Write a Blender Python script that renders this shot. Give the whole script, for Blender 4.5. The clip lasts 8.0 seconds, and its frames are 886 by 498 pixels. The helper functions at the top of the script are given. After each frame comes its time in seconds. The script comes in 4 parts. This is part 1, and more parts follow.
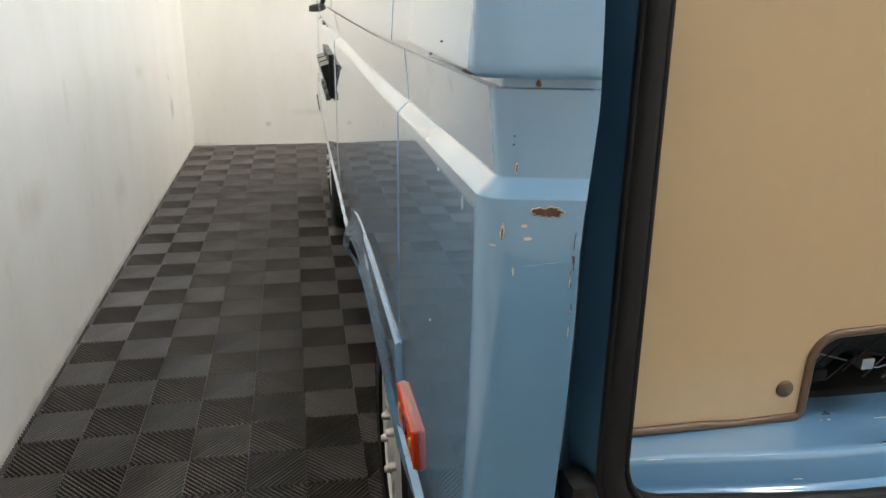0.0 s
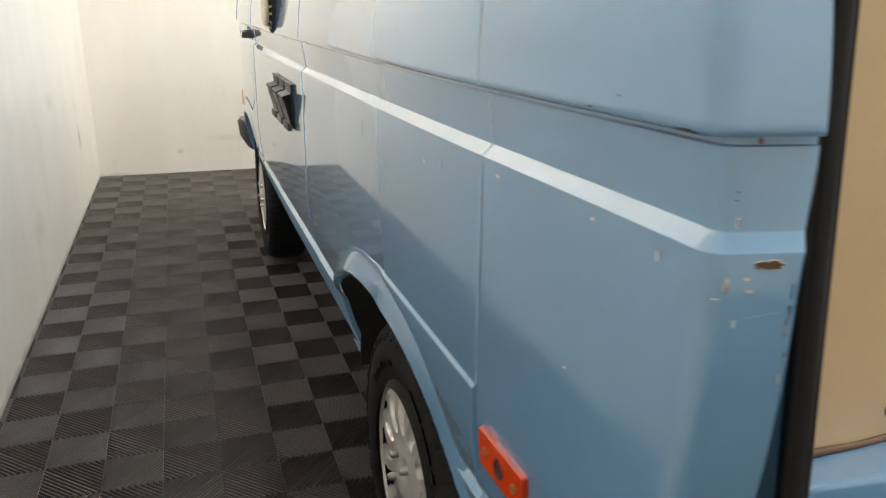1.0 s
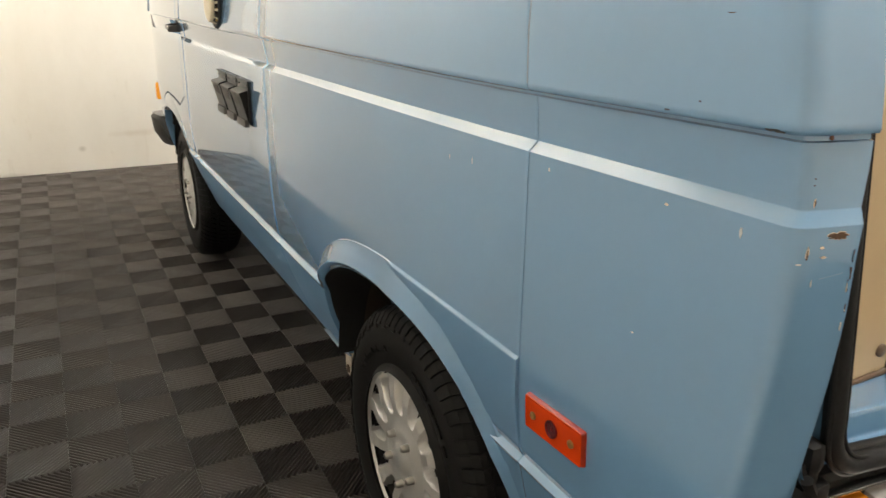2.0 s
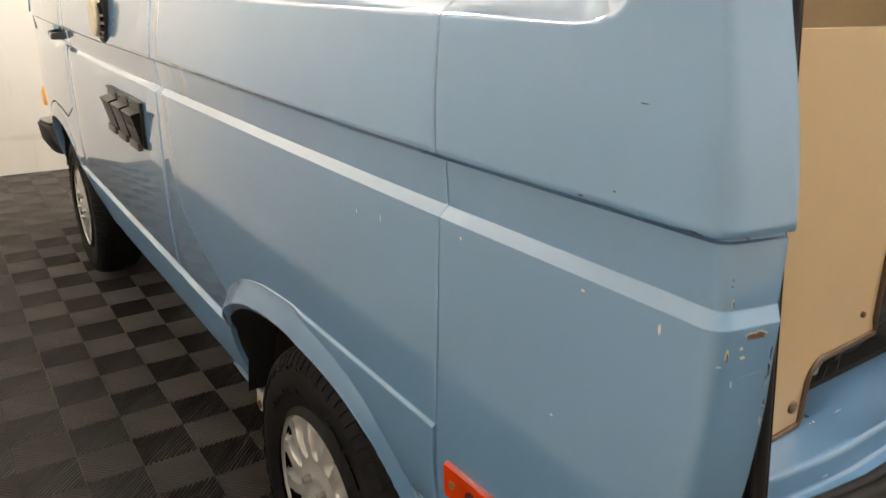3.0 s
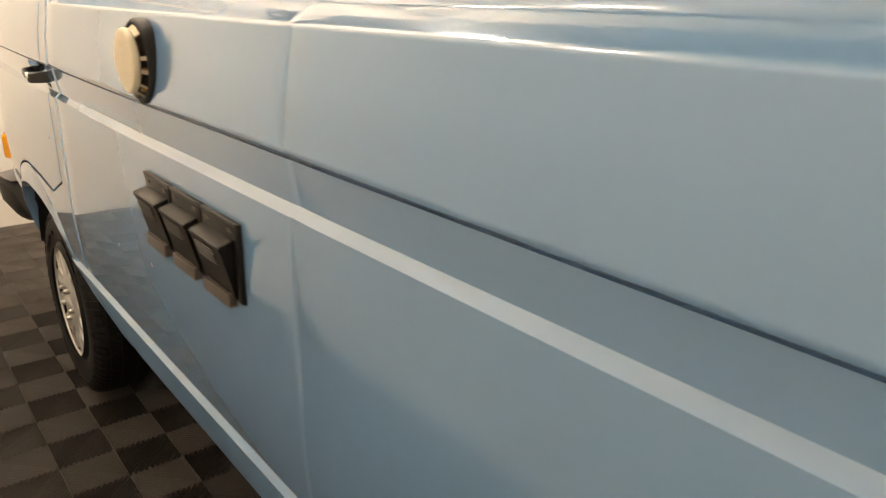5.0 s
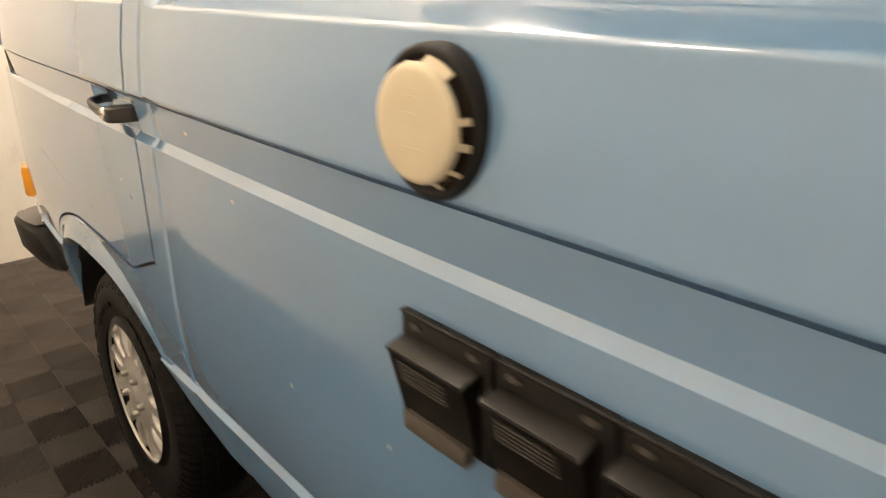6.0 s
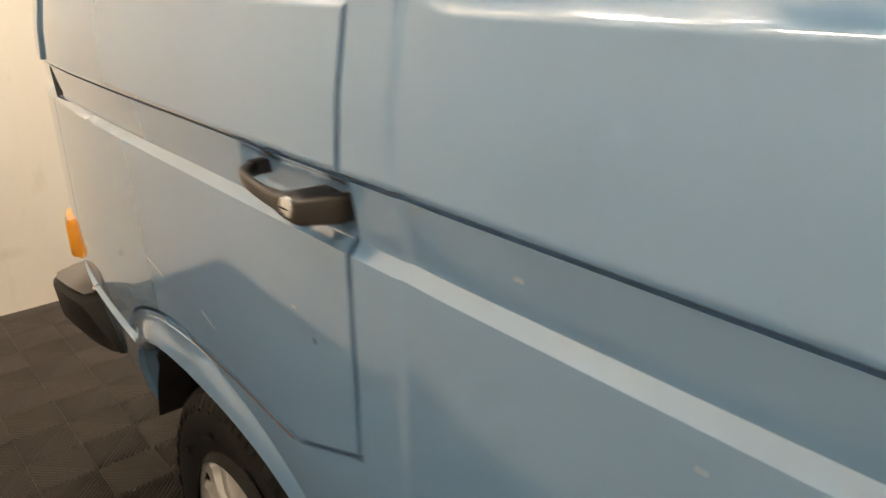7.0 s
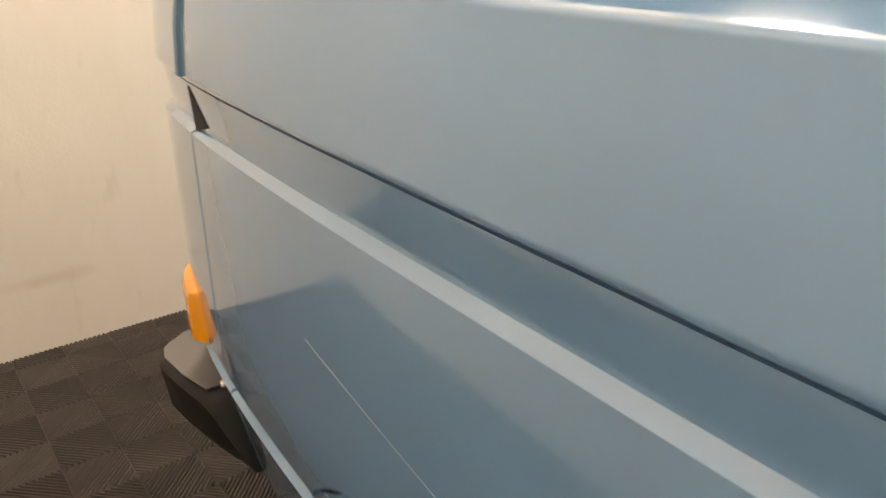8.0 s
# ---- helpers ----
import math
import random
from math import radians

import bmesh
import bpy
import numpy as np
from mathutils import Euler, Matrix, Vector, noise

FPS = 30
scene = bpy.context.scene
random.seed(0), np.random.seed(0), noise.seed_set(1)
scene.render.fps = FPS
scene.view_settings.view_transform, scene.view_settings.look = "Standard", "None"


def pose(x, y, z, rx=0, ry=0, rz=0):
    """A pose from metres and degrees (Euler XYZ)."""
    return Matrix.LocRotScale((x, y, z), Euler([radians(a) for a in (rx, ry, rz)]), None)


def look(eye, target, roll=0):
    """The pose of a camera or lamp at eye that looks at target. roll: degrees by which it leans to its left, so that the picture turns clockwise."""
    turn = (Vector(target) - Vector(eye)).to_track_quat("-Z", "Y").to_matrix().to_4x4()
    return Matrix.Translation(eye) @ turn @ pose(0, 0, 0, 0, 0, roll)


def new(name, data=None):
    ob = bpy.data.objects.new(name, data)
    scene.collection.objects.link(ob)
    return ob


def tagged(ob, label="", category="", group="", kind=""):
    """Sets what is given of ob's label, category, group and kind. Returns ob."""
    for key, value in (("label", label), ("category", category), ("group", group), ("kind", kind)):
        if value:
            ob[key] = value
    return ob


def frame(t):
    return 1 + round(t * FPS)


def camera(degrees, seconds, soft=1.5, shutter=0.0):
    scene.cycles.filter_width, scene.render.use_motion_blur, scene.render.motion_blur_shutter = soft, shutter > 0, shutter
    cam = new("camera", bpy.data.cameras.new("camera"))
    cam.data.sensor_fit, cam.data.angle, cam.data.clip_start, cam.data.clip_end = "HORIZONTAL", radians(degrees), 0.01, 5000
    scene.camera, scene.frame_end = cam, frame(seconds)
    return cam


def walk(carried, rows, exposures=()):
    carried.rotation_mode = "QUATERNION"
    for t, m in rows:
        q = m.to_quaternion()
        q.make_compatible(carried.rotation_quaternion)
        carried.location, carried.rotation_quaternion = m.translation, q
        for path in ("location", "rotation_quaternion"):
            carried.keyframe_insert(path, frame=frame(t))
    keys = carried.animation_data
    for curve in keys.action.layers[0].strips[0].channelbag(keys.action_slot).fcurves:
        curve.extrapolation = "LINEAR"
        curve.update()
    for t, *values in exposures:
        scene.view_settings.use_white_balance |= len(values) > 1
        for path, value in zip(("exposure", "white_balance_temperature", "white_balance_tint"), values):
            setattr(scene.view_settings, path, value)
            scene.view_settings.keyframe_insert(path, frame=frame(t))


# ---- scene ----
cam = camera(61.9, 8.0, 1.3, 0.4)
PATH = [
    (0, (-1.029, -1.255, 1.185), (-0.658, 0.594, 0.519), 1.0),
    (0.5, (-1.067, -1.242, 1.198), (-0.587, 0.595, 0.57), 0.4),
    (1, (-1.218, -1.186, 1.206), (-0.582, 0.607, 0.588), 0.8),
    (1.2, (-1.286, -1.179, 1.215), (-0.597, 0.593, 0.594), 0.7),
    (2.3, (-1.421, -1.19, 1.244), (-0.465, 0.436, 0.58), 0.9),
    (2.5, (-1.406, -1.183, 1.26), (-0.408, 0.413, 0.584), 1.0),
    (3, (-1.371, -1.126, 1.305), (-0.294, 0.418, 0.63), 1.2),
    (3.5, (-1.31, -0.984, 1.308), (-0.179, 0.522, 0.635), 1.0),
    (4, (-1.262, -0.753, 1.295), (-0.098, 0.74, 0.648), 1.3),
    (4.5, (-1.293, -0.419, 1.302), (-0.123, 1.064, 0.646), 0.8),
    (4.7, (-1.299, -0.287, 1.308), (-0.128, 1.198, 0.657), 1.0),
    (5.8, (-1.334, 0.557, 1.31), (-0.123, 1.988, 0.613), -0.5),
    (6, (-1.332, 0.709, 1.318), (-0.119, 2.135, 0.615), -0.6),
    (6.5, (-1.293, 1.084, 1.304), (-0.072, 2.506, 0.605), -0.4),
    (7, (-1.269, 1.448, 1.304), (-0.058, 2.87, 0.59), -0.7),
    (7.5, (-1.254, 1.806, 1.314), (-0.069, 3.238, 0.575), -0.4),
    (8, (-1.221, 2.147, 1.316), (-0.088, 3.586, 0.523), 0.2),
]
# the film camera's brightness and white balance drift: seconds, stops, kelvin, tint
EXPOSURES = [(0, 0.04, 5750, 8), (1.2, 0.08, 6000, 9), (2.3, 0.16, 6450, 10), (3, 0.12, 6500, 13), (3.5, 0.10, 6750, 16), (4, 0.08, 7650, 17), (4.7, 0.02, 7850, 17), (6, 0.02, 7750, 17), (7, -0.17, 7700, 16), (8, -0.31, 7600, 18)]
walk(cam, [(t, look(eye, target, roll)) for t, eye, target, roll in PATH], EXPOSURES)

# ---- world, lamps, exposure ----
world = bpy.data.worlds.new("world")
scene.world = world
world.use_nodes = True
world.node_tree.nodes["Background"].inputs[0].default_value = (0.9, 0.85, 0.75, 1)
world.node_tree.nodes["Background"].inputs[1].default_value = 0.02

WALL_X, FAR_Y, BACK_Y, RIGHT_X, CEIL_Z = -1.823, 4.681, -4.2, 3.4, 4.60


# ---- materials ----
def material(name, color, rough=0.5, metal=0.0, coat=0.0, spec=0.5, vary=0.0, scale=6.0, bump=0.0, bump_scale=60.0,
             grain=0.0, per_object=0.0, rough_vary=0.0, emit=0.0, coat_rough=0.05):
    mat = bpy.data.materials.new(name)
    mat.use_nodes = True
    nt = mat.node_tree
    b = nt.nodes["Principled BSDF"]
    b.inputs["Base Color"].default_value = (*color, 1)
    b.inputs["Roughness"].default_value = rough
    b.inputs["Metallic"].default_value = metal
    b.inputs["Coat Weight"].default_value = coat
    b.inputs["Coat Roughness"].default_value = coat_rough
    b.inputs["Specular IOR Level"].default_value = spec
    if emit:
        b.inputs["Emission Color"].default_value = (*color, 1)
        b.inputs["Emission Strength"].default_value = emit
    coord = nt.nodes.new("ShaderNodeTexCoord")
    geo = nt.nodes.new("ShaderNodeNewGeometry")
    col = None
    if vary or grain or per_object:
        n1 = nt.nodes.new("ShaderNodeTexNoise")
        n1.inputs["Scale"].default_value = scale
        n1.inputs["Detail"].default_value = 4
        nt.links.new(geo.outputs["Position"], n1.inputs["Vector"])
        n2 = nt.nodes.new("ShaderNodeTexNoise")
        n2.inputs["Scale"].default_value = scale * 25
        n2.inputs["Detail"].default_value = 2
        nt.links.new(geo.outputs["Position"], n2.inputs["Vector"])
        a = nt.nodes.new("ShaderNodeMath")
        a.operation = "MULTIPLY_ADD"
        nt.links.new(n1.outputs["Fac"], a.inputs[0])
        a.inputs[1].default_value = 2 * vary
        a.inputs[2].default_value = 1 - vary
        c = nt.nodes.new("ShaderNodeMath")
        c.operation = "MULTIPLY_ADD"
        nt.links.new(n2.outputs["Fac"], c.inputs[0])
        c.inputs[1].default_value = 2 * grain
        c.inputs[2].default_value = -grain
        s = nt.nodes.new("ShaderNodeMath")
        s.operation = "ADD"
        nt.links.new(a.outputs[0], s.inputs[0])
        nt.links.new(c.outputs[0], s.inputs[1])
        last = s
        if per_object:
            info = nt.nodes.new("ShaderNodeObjectInfo")
            p = nt.nodes.new("ShaderNodeMath")
            p.operation = "MULTIPLY_ADD"
            nt.links.new(info.outputs["Random"], p.inputs[0])
            p.inputs[1].default_value = per_object
            p.inputs[2].default_value = -per_object / 2
            s2 = nt.nodes.new("ShaderNodeMath")
            s2.operation = "ADD"
            nt.links.new(s.outputs[0], s2.inputs[0])
            nt.links.new(p.outputs[0], s2.inputs[1])
            last = s2
        mul = nt.nodes.new("ShaderNodeVectorMath")
        mul.operation = "SCALE"
        mul.inputs[0].default_value = color
        nt.links.new(last.outputs[0], mul.inputs["Scale"])
        nt.links.new(mul.outputs[0], b.inputs["Base Color"])
        if rough_vary:
            r = nt.nodes.new("ShaderNodeMath")
            r.operation = "MULTIPLY_ADD"
            nt.links.new(n1.outputs["Fac"], r.inputs[0])
            r.inputs[1].default_value = rough_vary
            r.inputs[2].default_value = rough - rough_vary / 2
            nt.links.new(r.outputs[0], b.inputs["Roughness"])
    if bump:
        n3 = nt.nodes.new("ShaderNodeTexNoise")
        n3.inputs["Scale"].default_value = bump_scale
        n3.inputs["Detail"].default_value = 3
        nt.links.new(geo.outputs["Position"], n3.inputs["Vector"])
        bp = nt.nodes.new("ShaderNodeBump")
        bp.inputs["Strength"].default_value = 1.0
        bp.inputs["Distance"].default_value = bump
        nt.links.new(n3.outputs["Fac"], bp.inputs["Height"])
        nt.links.new(bp.outputs["Normal"], b.inputs["Normal"])
    return mat


def wall_paint(name, color, stains=()):
    """Cream emulsion with scuffs, streaks and roller texture."""
    mat = material(name, color, rough=0.55, spec=0.35, bump=0.0006, bump_scale=90)
    nt = mat.node_tree
    b = nt.nodes["Principled BSDF"]
    geo = nt.nodes.new("ShaderNodeNewGeometry")
    mp = nt.nodes.new("ShaderNodeMapping")
    mp.inputs["Scale"].default_value = (1.3, 1.3, 0.55)
    nt.links.new(geo.outputs["Position"], mp.inputs["Vector"])
    big = nt.nodes.new("ShaderNodeTexNoise")
    big.inputs["Scale"].default_value = 2.2
    big.inputs["Detail"].default_value = 6
    big.inputs["Roughness"].default_value = 0.62
    nt.links.new(mp.outputs[0], big.inputs["Vector"])
    ramp = nt.nodes.new("ShaderNodeValToRGB")
    ramp.color_ramp.elements[0].position, ramp.color_ramp.elements[1].position = 0.30, 0.62
    ramp.color_ramp.elements[0].color = (color[0] * 0.93, color[1] * 0.92, color[2] * 0.90, 1)
    ramp.color_ramp.elements[1].color = (*color, 1)
    nt.links.new(big.outputs["Fac"], ramp.inputs["Fac"])
    spots = nt.nodes.new("ShaderNodeTexNoise")
    spots.inputs["Scale"].default_value = 9
    spots.inputs["Detail"].default_value = 5
    nt.links.new(mp.outputs[0], spots.inputs["Vector"])
    r2 = nt.nodes.new("ShaderNodeValToRGB")
    r2.color_ramp.elements[0].position, r2.color_ramp.elements[1].position = 0.27, 0.36
    r2.color_ramp.elements[0].color = (0.93, 0.92, 0.90, 1)
    r2.color_ramp.elements[1].color = (1, 1, 1, 1)
    nt.links.new(spots.outputs["Fac"], r2.inputs["Fac"])
    mix = nt.nodes.new("ShaderNodeMix")
    mix.data_type, mix.blend_type = "RGBA", "MULTIPLY"
    mix.inputs["Factor"].default_value = 1
    nt.links.new(ramp.outputs[0], mix.inputs["A"])
    nt.links.new(r2.outputs[0], mix.inputs["B"])
    last = mix.outputs["Result"]
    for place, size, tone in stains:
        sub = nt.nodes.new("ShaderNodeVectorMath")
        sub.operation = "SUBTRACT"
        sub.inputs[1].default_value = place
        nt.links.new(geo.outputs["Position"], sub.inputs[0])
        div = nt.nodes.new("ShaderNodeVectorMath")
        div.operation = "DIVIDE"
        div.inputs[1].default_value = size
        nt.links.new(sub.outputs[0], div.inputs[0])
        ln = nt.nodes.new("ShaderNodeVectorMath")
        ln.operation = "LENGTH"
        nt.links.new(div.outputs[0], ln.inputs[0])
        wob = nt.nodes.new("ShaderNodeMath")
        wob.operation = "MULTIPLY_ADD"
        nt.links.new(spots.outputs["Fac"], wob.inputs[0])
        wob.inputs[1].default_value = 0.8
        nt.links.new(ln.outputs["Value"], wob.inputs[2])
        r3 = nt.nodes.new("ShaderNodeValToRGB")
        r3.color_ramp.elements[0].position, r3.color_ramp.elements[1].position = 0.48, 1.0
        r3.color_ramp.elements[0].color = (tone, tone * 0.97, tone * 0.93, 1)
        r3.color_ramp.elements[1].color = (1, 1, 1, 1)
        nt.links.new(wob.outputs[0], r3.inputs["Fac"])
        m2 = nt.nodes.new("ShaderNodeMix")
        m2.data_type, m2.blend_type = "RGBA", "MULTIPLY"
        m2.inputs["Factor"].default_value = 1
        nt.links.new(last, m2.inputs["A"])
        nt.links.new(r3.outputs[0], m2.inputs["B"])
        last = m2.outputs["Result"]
    nt.links.new(last, b.inputs["Base Color"])
    return mat


PAINT = material("blue_paint", (0.156, 0.301, 0.488), rough=0.15, coat=1.0, spec=0.5, vary=0.06, scale=3.5, grain=0.015,
                 bump=0.00004, bump_scale=30, coat_rough=0.02)
PAINT.node_tree.nodes["Principled BSDF"].inputs["Coat IOR"].default_value = 1.7
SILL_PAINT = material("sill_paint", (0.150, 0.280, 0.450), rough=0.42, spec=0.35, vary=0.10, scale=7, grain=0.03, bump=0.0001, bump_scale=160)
# body blue darkened: the shade of gutter and pillar gap sits in the colour
PAINT_SHADED = material("blue_paint_shaded", (0.085, 0.165, 0.25), rough=0.5, spec=0.3, vary=0.12, scale=9, grain=0.04)
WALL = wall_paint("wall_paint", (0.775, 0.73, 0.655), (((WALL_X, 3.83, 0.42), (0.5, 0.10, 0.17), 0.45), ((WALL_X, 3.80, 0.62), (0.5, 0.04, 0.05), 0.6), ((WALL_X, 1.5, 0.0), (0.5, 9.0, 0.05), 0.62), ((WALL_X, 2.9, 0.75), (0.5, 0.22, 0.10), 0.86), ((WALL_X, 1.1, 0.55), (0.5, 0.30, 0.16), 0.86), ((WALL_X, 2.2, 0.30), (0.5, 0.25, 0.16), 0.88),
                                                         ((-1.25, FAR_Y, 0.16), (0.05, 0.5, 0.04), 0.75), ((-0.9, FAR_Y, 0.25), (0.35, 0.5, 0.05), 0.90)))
CEIL = material("ceiling_paint", (0.80, 0.77, 0.70), rough=0.8, vary=0.05, scale=2)
MAT_TILE = material("tile_plastic", (0.058, 0.048, 0.042), rough=0.35, spec=0.5, vary=0.18, scale=5, grain=0.12, per_object=0.18, rough_vary=0.12)
MAT_JOINT = material("tile_base", (0.003, 0.003, 0.003), rough=0.9, vary=0.2, scale=8, grain=0.1)
RUBBER = material("black_rubber", (0.0105, 0.0102, 0.0108), rough=0.55, spec=0.25, vary=0.2, scale=12, grain=0.12, bump=0.0003, bump_scale=150)
TYRE = material("tyre_rubber", (0.011, 0.0104, 0.0100), rough=0.6, spec=0.18, vary=0.25, scale=14, grain=0.15, bump=0.0004, bump_scale=120)
SILVER = material("silver_plastic", (0.62, 0.605, 0.58), rough=0.30, metal=0.45, vary=0.06, scale=20, grain=0.03)
CHROME = material("chrome", (0.75, 0.74, 0.72), rough=0.16, metal=1.0, vary=0.04, scale=30)
NUT = material("nut_metal", (0.42, 0.40, 0.37), rough=0.28, metal=0.9, vary=0.15, scale=60)
WELL = material("wheel_well_dirt", (0.040, 0.027, 0.018), rough=0.85, vary=0.4, scale=14, grain=0.2, bump=0.002, bump_scale=40)
UNDER = material("underbody", (0.008, 0.0075, 0.007), rough=0.9, vary=0.3, scale=10, grain=0.1)
RUST = material("rust", (0.095, 0.056, 0.034), rough=0.85, vary=0.45, scale=60, grain=0.2, bump=0.0006, bump_scale=300)
PRIMER = material("bare_primer", (0.55, 0.47, 0.36), rough=0.6, vary=0.2, scale=80)
WHITE_CHIP = material("white_filler", (0.48, 0.50, 0.51), rough=0.6, vary=0.1, scale=80)
SEALER = material("seam_sealer", (0.15, 0.22, 0.30), rough=0.5, vary=0.1, scale=40)
DARK_CHIP = material("dark_chip", (0.03, 0.035, 0.045), rough=0.7, vary=0.2, scale=80)
GAP = material("panel_gap", (0.010, 0.012, 0.015), rough=0.8, vary=0.2, scale=20)
BLACK_PLASTIC = material("black_plastic", (0.009, 0.008, 0.0075), rough=0.5, spec=0.25, vary=0.15, scale=20, grain=0.06, bump=0.0001, bump_scale=250)
FADED_PLASTIC = material("faded_black_plastic", (0.0065, 0.0056, 0.0050), rough=0.36, spec=0.30, vary=0.3, scale=40, grain=0.08, bump=0.0001, bump_scale=250)
BROWN_PLASTIC = material("brown_plastic", (0.032, 0.027, 0.023), rough=0.42, vary=0.12, scale=25, grain=0.05)
LIP_PLASTIC = material("faded_lip_plastic", (0.080, 0.068, 0.058), rough=0.45, vary=0.15, scale=40, grain=0.06)
HANDLE = material("handle_plastic", (0.022, 0.017, 0.014), rough=0.38, vary=0.12, scale=30, grain=0.05, bump=0.0001, bump_scale=300)
GREY_PLASTIC = material("grey_bumper_plastic", (0.105, 0.096, 0.090), rough=0.5, vary=0.12, scale=14, grain=0.06, bump=0.0002, bump_scale=200)
CREAM = material("cream_plastic", (0.72, 0.62, 0.45), rough=0.42, vary=0.05, scale=30, grain=0.03)
BRASS = material("brass", (0.45, 0.28, 0.10), rough=0.35, metal=0.9, vary=0.2, scale=60)
BOARD = material("beige_laminate", (0.53, 0.395, 0.235), rough=0.45, vary=0.05, scale=3, grain=0.03, bump=0.0001, bump_scale=200)
BOARD_EDGE = material("brown_edging", (0.11, 0.065, 0.035), rough=0.4, vary=0.2, scale=30, grain=0.08)
RED_LENS = material("orange_red_lens", (0.72, 0.060, 0.004), rough=0.25, coat=0.25, vary=0.06, scale=50)
RED_BASE = material("deep_orange_lens", (0.36, 0.022, 0.003), rough=0.3, coat=0.3, vary=0.06, scale=50)
RED_DARK = material("dark_red_lens", (0.11, 0.006, 0.010), rough=0.15, coat=0.8, vary=0.06, scale=50)
TAIL_AMBER = material("tail_amber_lens", (0.60, 0.20, 0.012), rough=0.2, coat=0.6, vary=0.08, scale=60)
AMBER_LENS = material("amber_lens", (0.95, 0.36, 0.005), rough=0.2, coat=0.6, vary=0.06, scale=50)
CLEAR_LENS = material("clear_lens", (0.33, 0.31, 0.30), rough=0.22, coat=0.6, vary=0.10, scale=60)
GASKET = material("grey_gasket", (0.16, 0.13, 0.13), rough=0.7, vary=0.1, scale=40)
LAMP = material("lamp_diffuser", (0.97, 0.92, 0.84), rough=0.5, emit=66.0)
LAMP_MID = material("mid_lamp_diffuser", (0.97, 0.92, 0.84), rough=0.5, emit=54.0)
LAMP_NEAR = material("bright_lamp_diffuser", (0.97, 0.92, 0.84), rough=0.5, emit=300.0)


# ---- mesh helpers ----
def part(name, data, mat, parent=None, label="", smooth=40):
    """Links a bmesh, or (verts, faces), as one mesh object."""
    me = bpy.data.meshes.new(name)
    if isinstance(data, bmesh.types.BMesh):
        data.to_mesh(me)
        data.free()
    else:
        me.from_pydata([tuple(v) for v in data[0]], [], data[1])
    me.materials.append(mat)
    if smooth:
        me.polygons.foreach_set("use_smooth", [True] * len(me.polygons))
        me.set_sharp_from_angle(angle=radians(smooth))
    me.update()
    ob = new(name, me)
    if parent:
        ob.parent = parent
    if label:
        tagged(ob, label)
    return ob


def empty(name, parent=None, label="", category="", group="", kind="", at=(0, 0, 0)):
    ob = new(name)
    ob.location = at
    ob.empty_display_size = 0.1
    if parent:
        ob.parent = parent
    return tagged(ob, label, category, group, kind)


def box(x0, x1, y0, y1, z0, z1, bevel=0.0, seg=2):
    bm = bmesh.new()
    bmesh.ops.create_cube(bm, size=1, matrix=Matrix.Translation(((x0 + x1) / 2, (y0 + y1) / 2, (z0 + z1) / 2))
                          @ Matrix.Diagonal((x1 - x0, y1 - y0, z1 - z0, 1)))
    if bevel:
        bmesh.ops.bevel(bm, geom=list(bm.edges), offset=bevel, segments=seg, affect="EDGES", profile=0.6)
    return bm


def grid(rows, closed=False):
    """verts and faces of a grid of points; closed: the columns wrap round."""
    n, m = len(rows), len(rows[0])
    verts = [p for r in rows for p in r]
    faces = []
    for i in range(n - 1):
        for j in range(m if closed else m - 1):
            k = (j + 1) % m
            faces.append((i * m + j, i * m + k, (i + 1) * m + k, (i + 1) * m + j))
    return verts, faces


def capped(rows):
    v, f = grid(rows, closed=True)
    m = len(rows[0])
    f.append(tuple(range(m))[::-1])
    f.append(tuple(range(len(v) - m, len(v))))
    return v, f


def lathe(profile, axis_at, n=64, spin="x"):
    """Turns (radius, along) pairs round an axis along x through axis_at."""
    rows = []
    for r, a in profile:
        rows.append([(axis_at[0] + a, axis_at[1] + r * math.cos(t), axis_at[2] + r * math.sin(t))
                     for t in (2 * math.pi * k / n for k in range(n))])
    return grid(rows, closed=True)


def tube(path, radius, n=10, flat=1.0):
    """A round bar along a list of points."""
    rows = []
    pts = [Vector(p) for p in path]
    for i, p in enumerate(pts):
        d = (pts[min(i + 1, len(pts) - 1)] - pts[max(i - 1, 0)]).normalized()
        side = d.cross(Vector((0, 1, 0.001)))
        if side.length < 1e-3:
            side = d.cross(Vector((1, 0, 0)))
        side.normalize()
        up = side.cross(d).normalized()
        rows.append([p + radius * (math.cos(a) * side + flat * math.sin(a) * up) for a in (2 * math.pi * k / n for k in range(n))])
    return capped(rows)


def prism(poly, depth):
    """A flat polygon of 3D points, pushed along the vector depth."""
    a = [Vector(p) for p in poly]
    b = [p + Vector(depth) for p in a]
    n = len(a)
    faces = [tuple(range(n))[::-1], tuple(range(n, 2 * n))]
    faces += [(i, (i + 1) % n, n + (i + 1) % n, n + i) for i in range(n)]
    return a + b, faces


def join(*pieces):
    verts, faces = [], []
    for v, f in pieces:
        o = len(verts)
        verts += list(v)
        faces += [tuple(i + o for i in face) for face in f]
    return verts, faces


def as_data(bm):
    bm.verts.ensure_lookup_table()
    out = [v.co.copy() for v in bm.verts], [tuple(v.index for v in f.verts) for f in bm.faces]
    bm.free()
    return out


def ss(a, b, x):
    """A soft step from 0 at a to 1 at b, either way round."""
    t = min(1.0, max(0.0, (x - a) / (b - a)))
    return t * t * (3 - 2 * t)


def frange(a, b, step):
    n = max(1, round((b - a) / step))
    return [a + (b - a) * i / n for i in range(n + 1)]


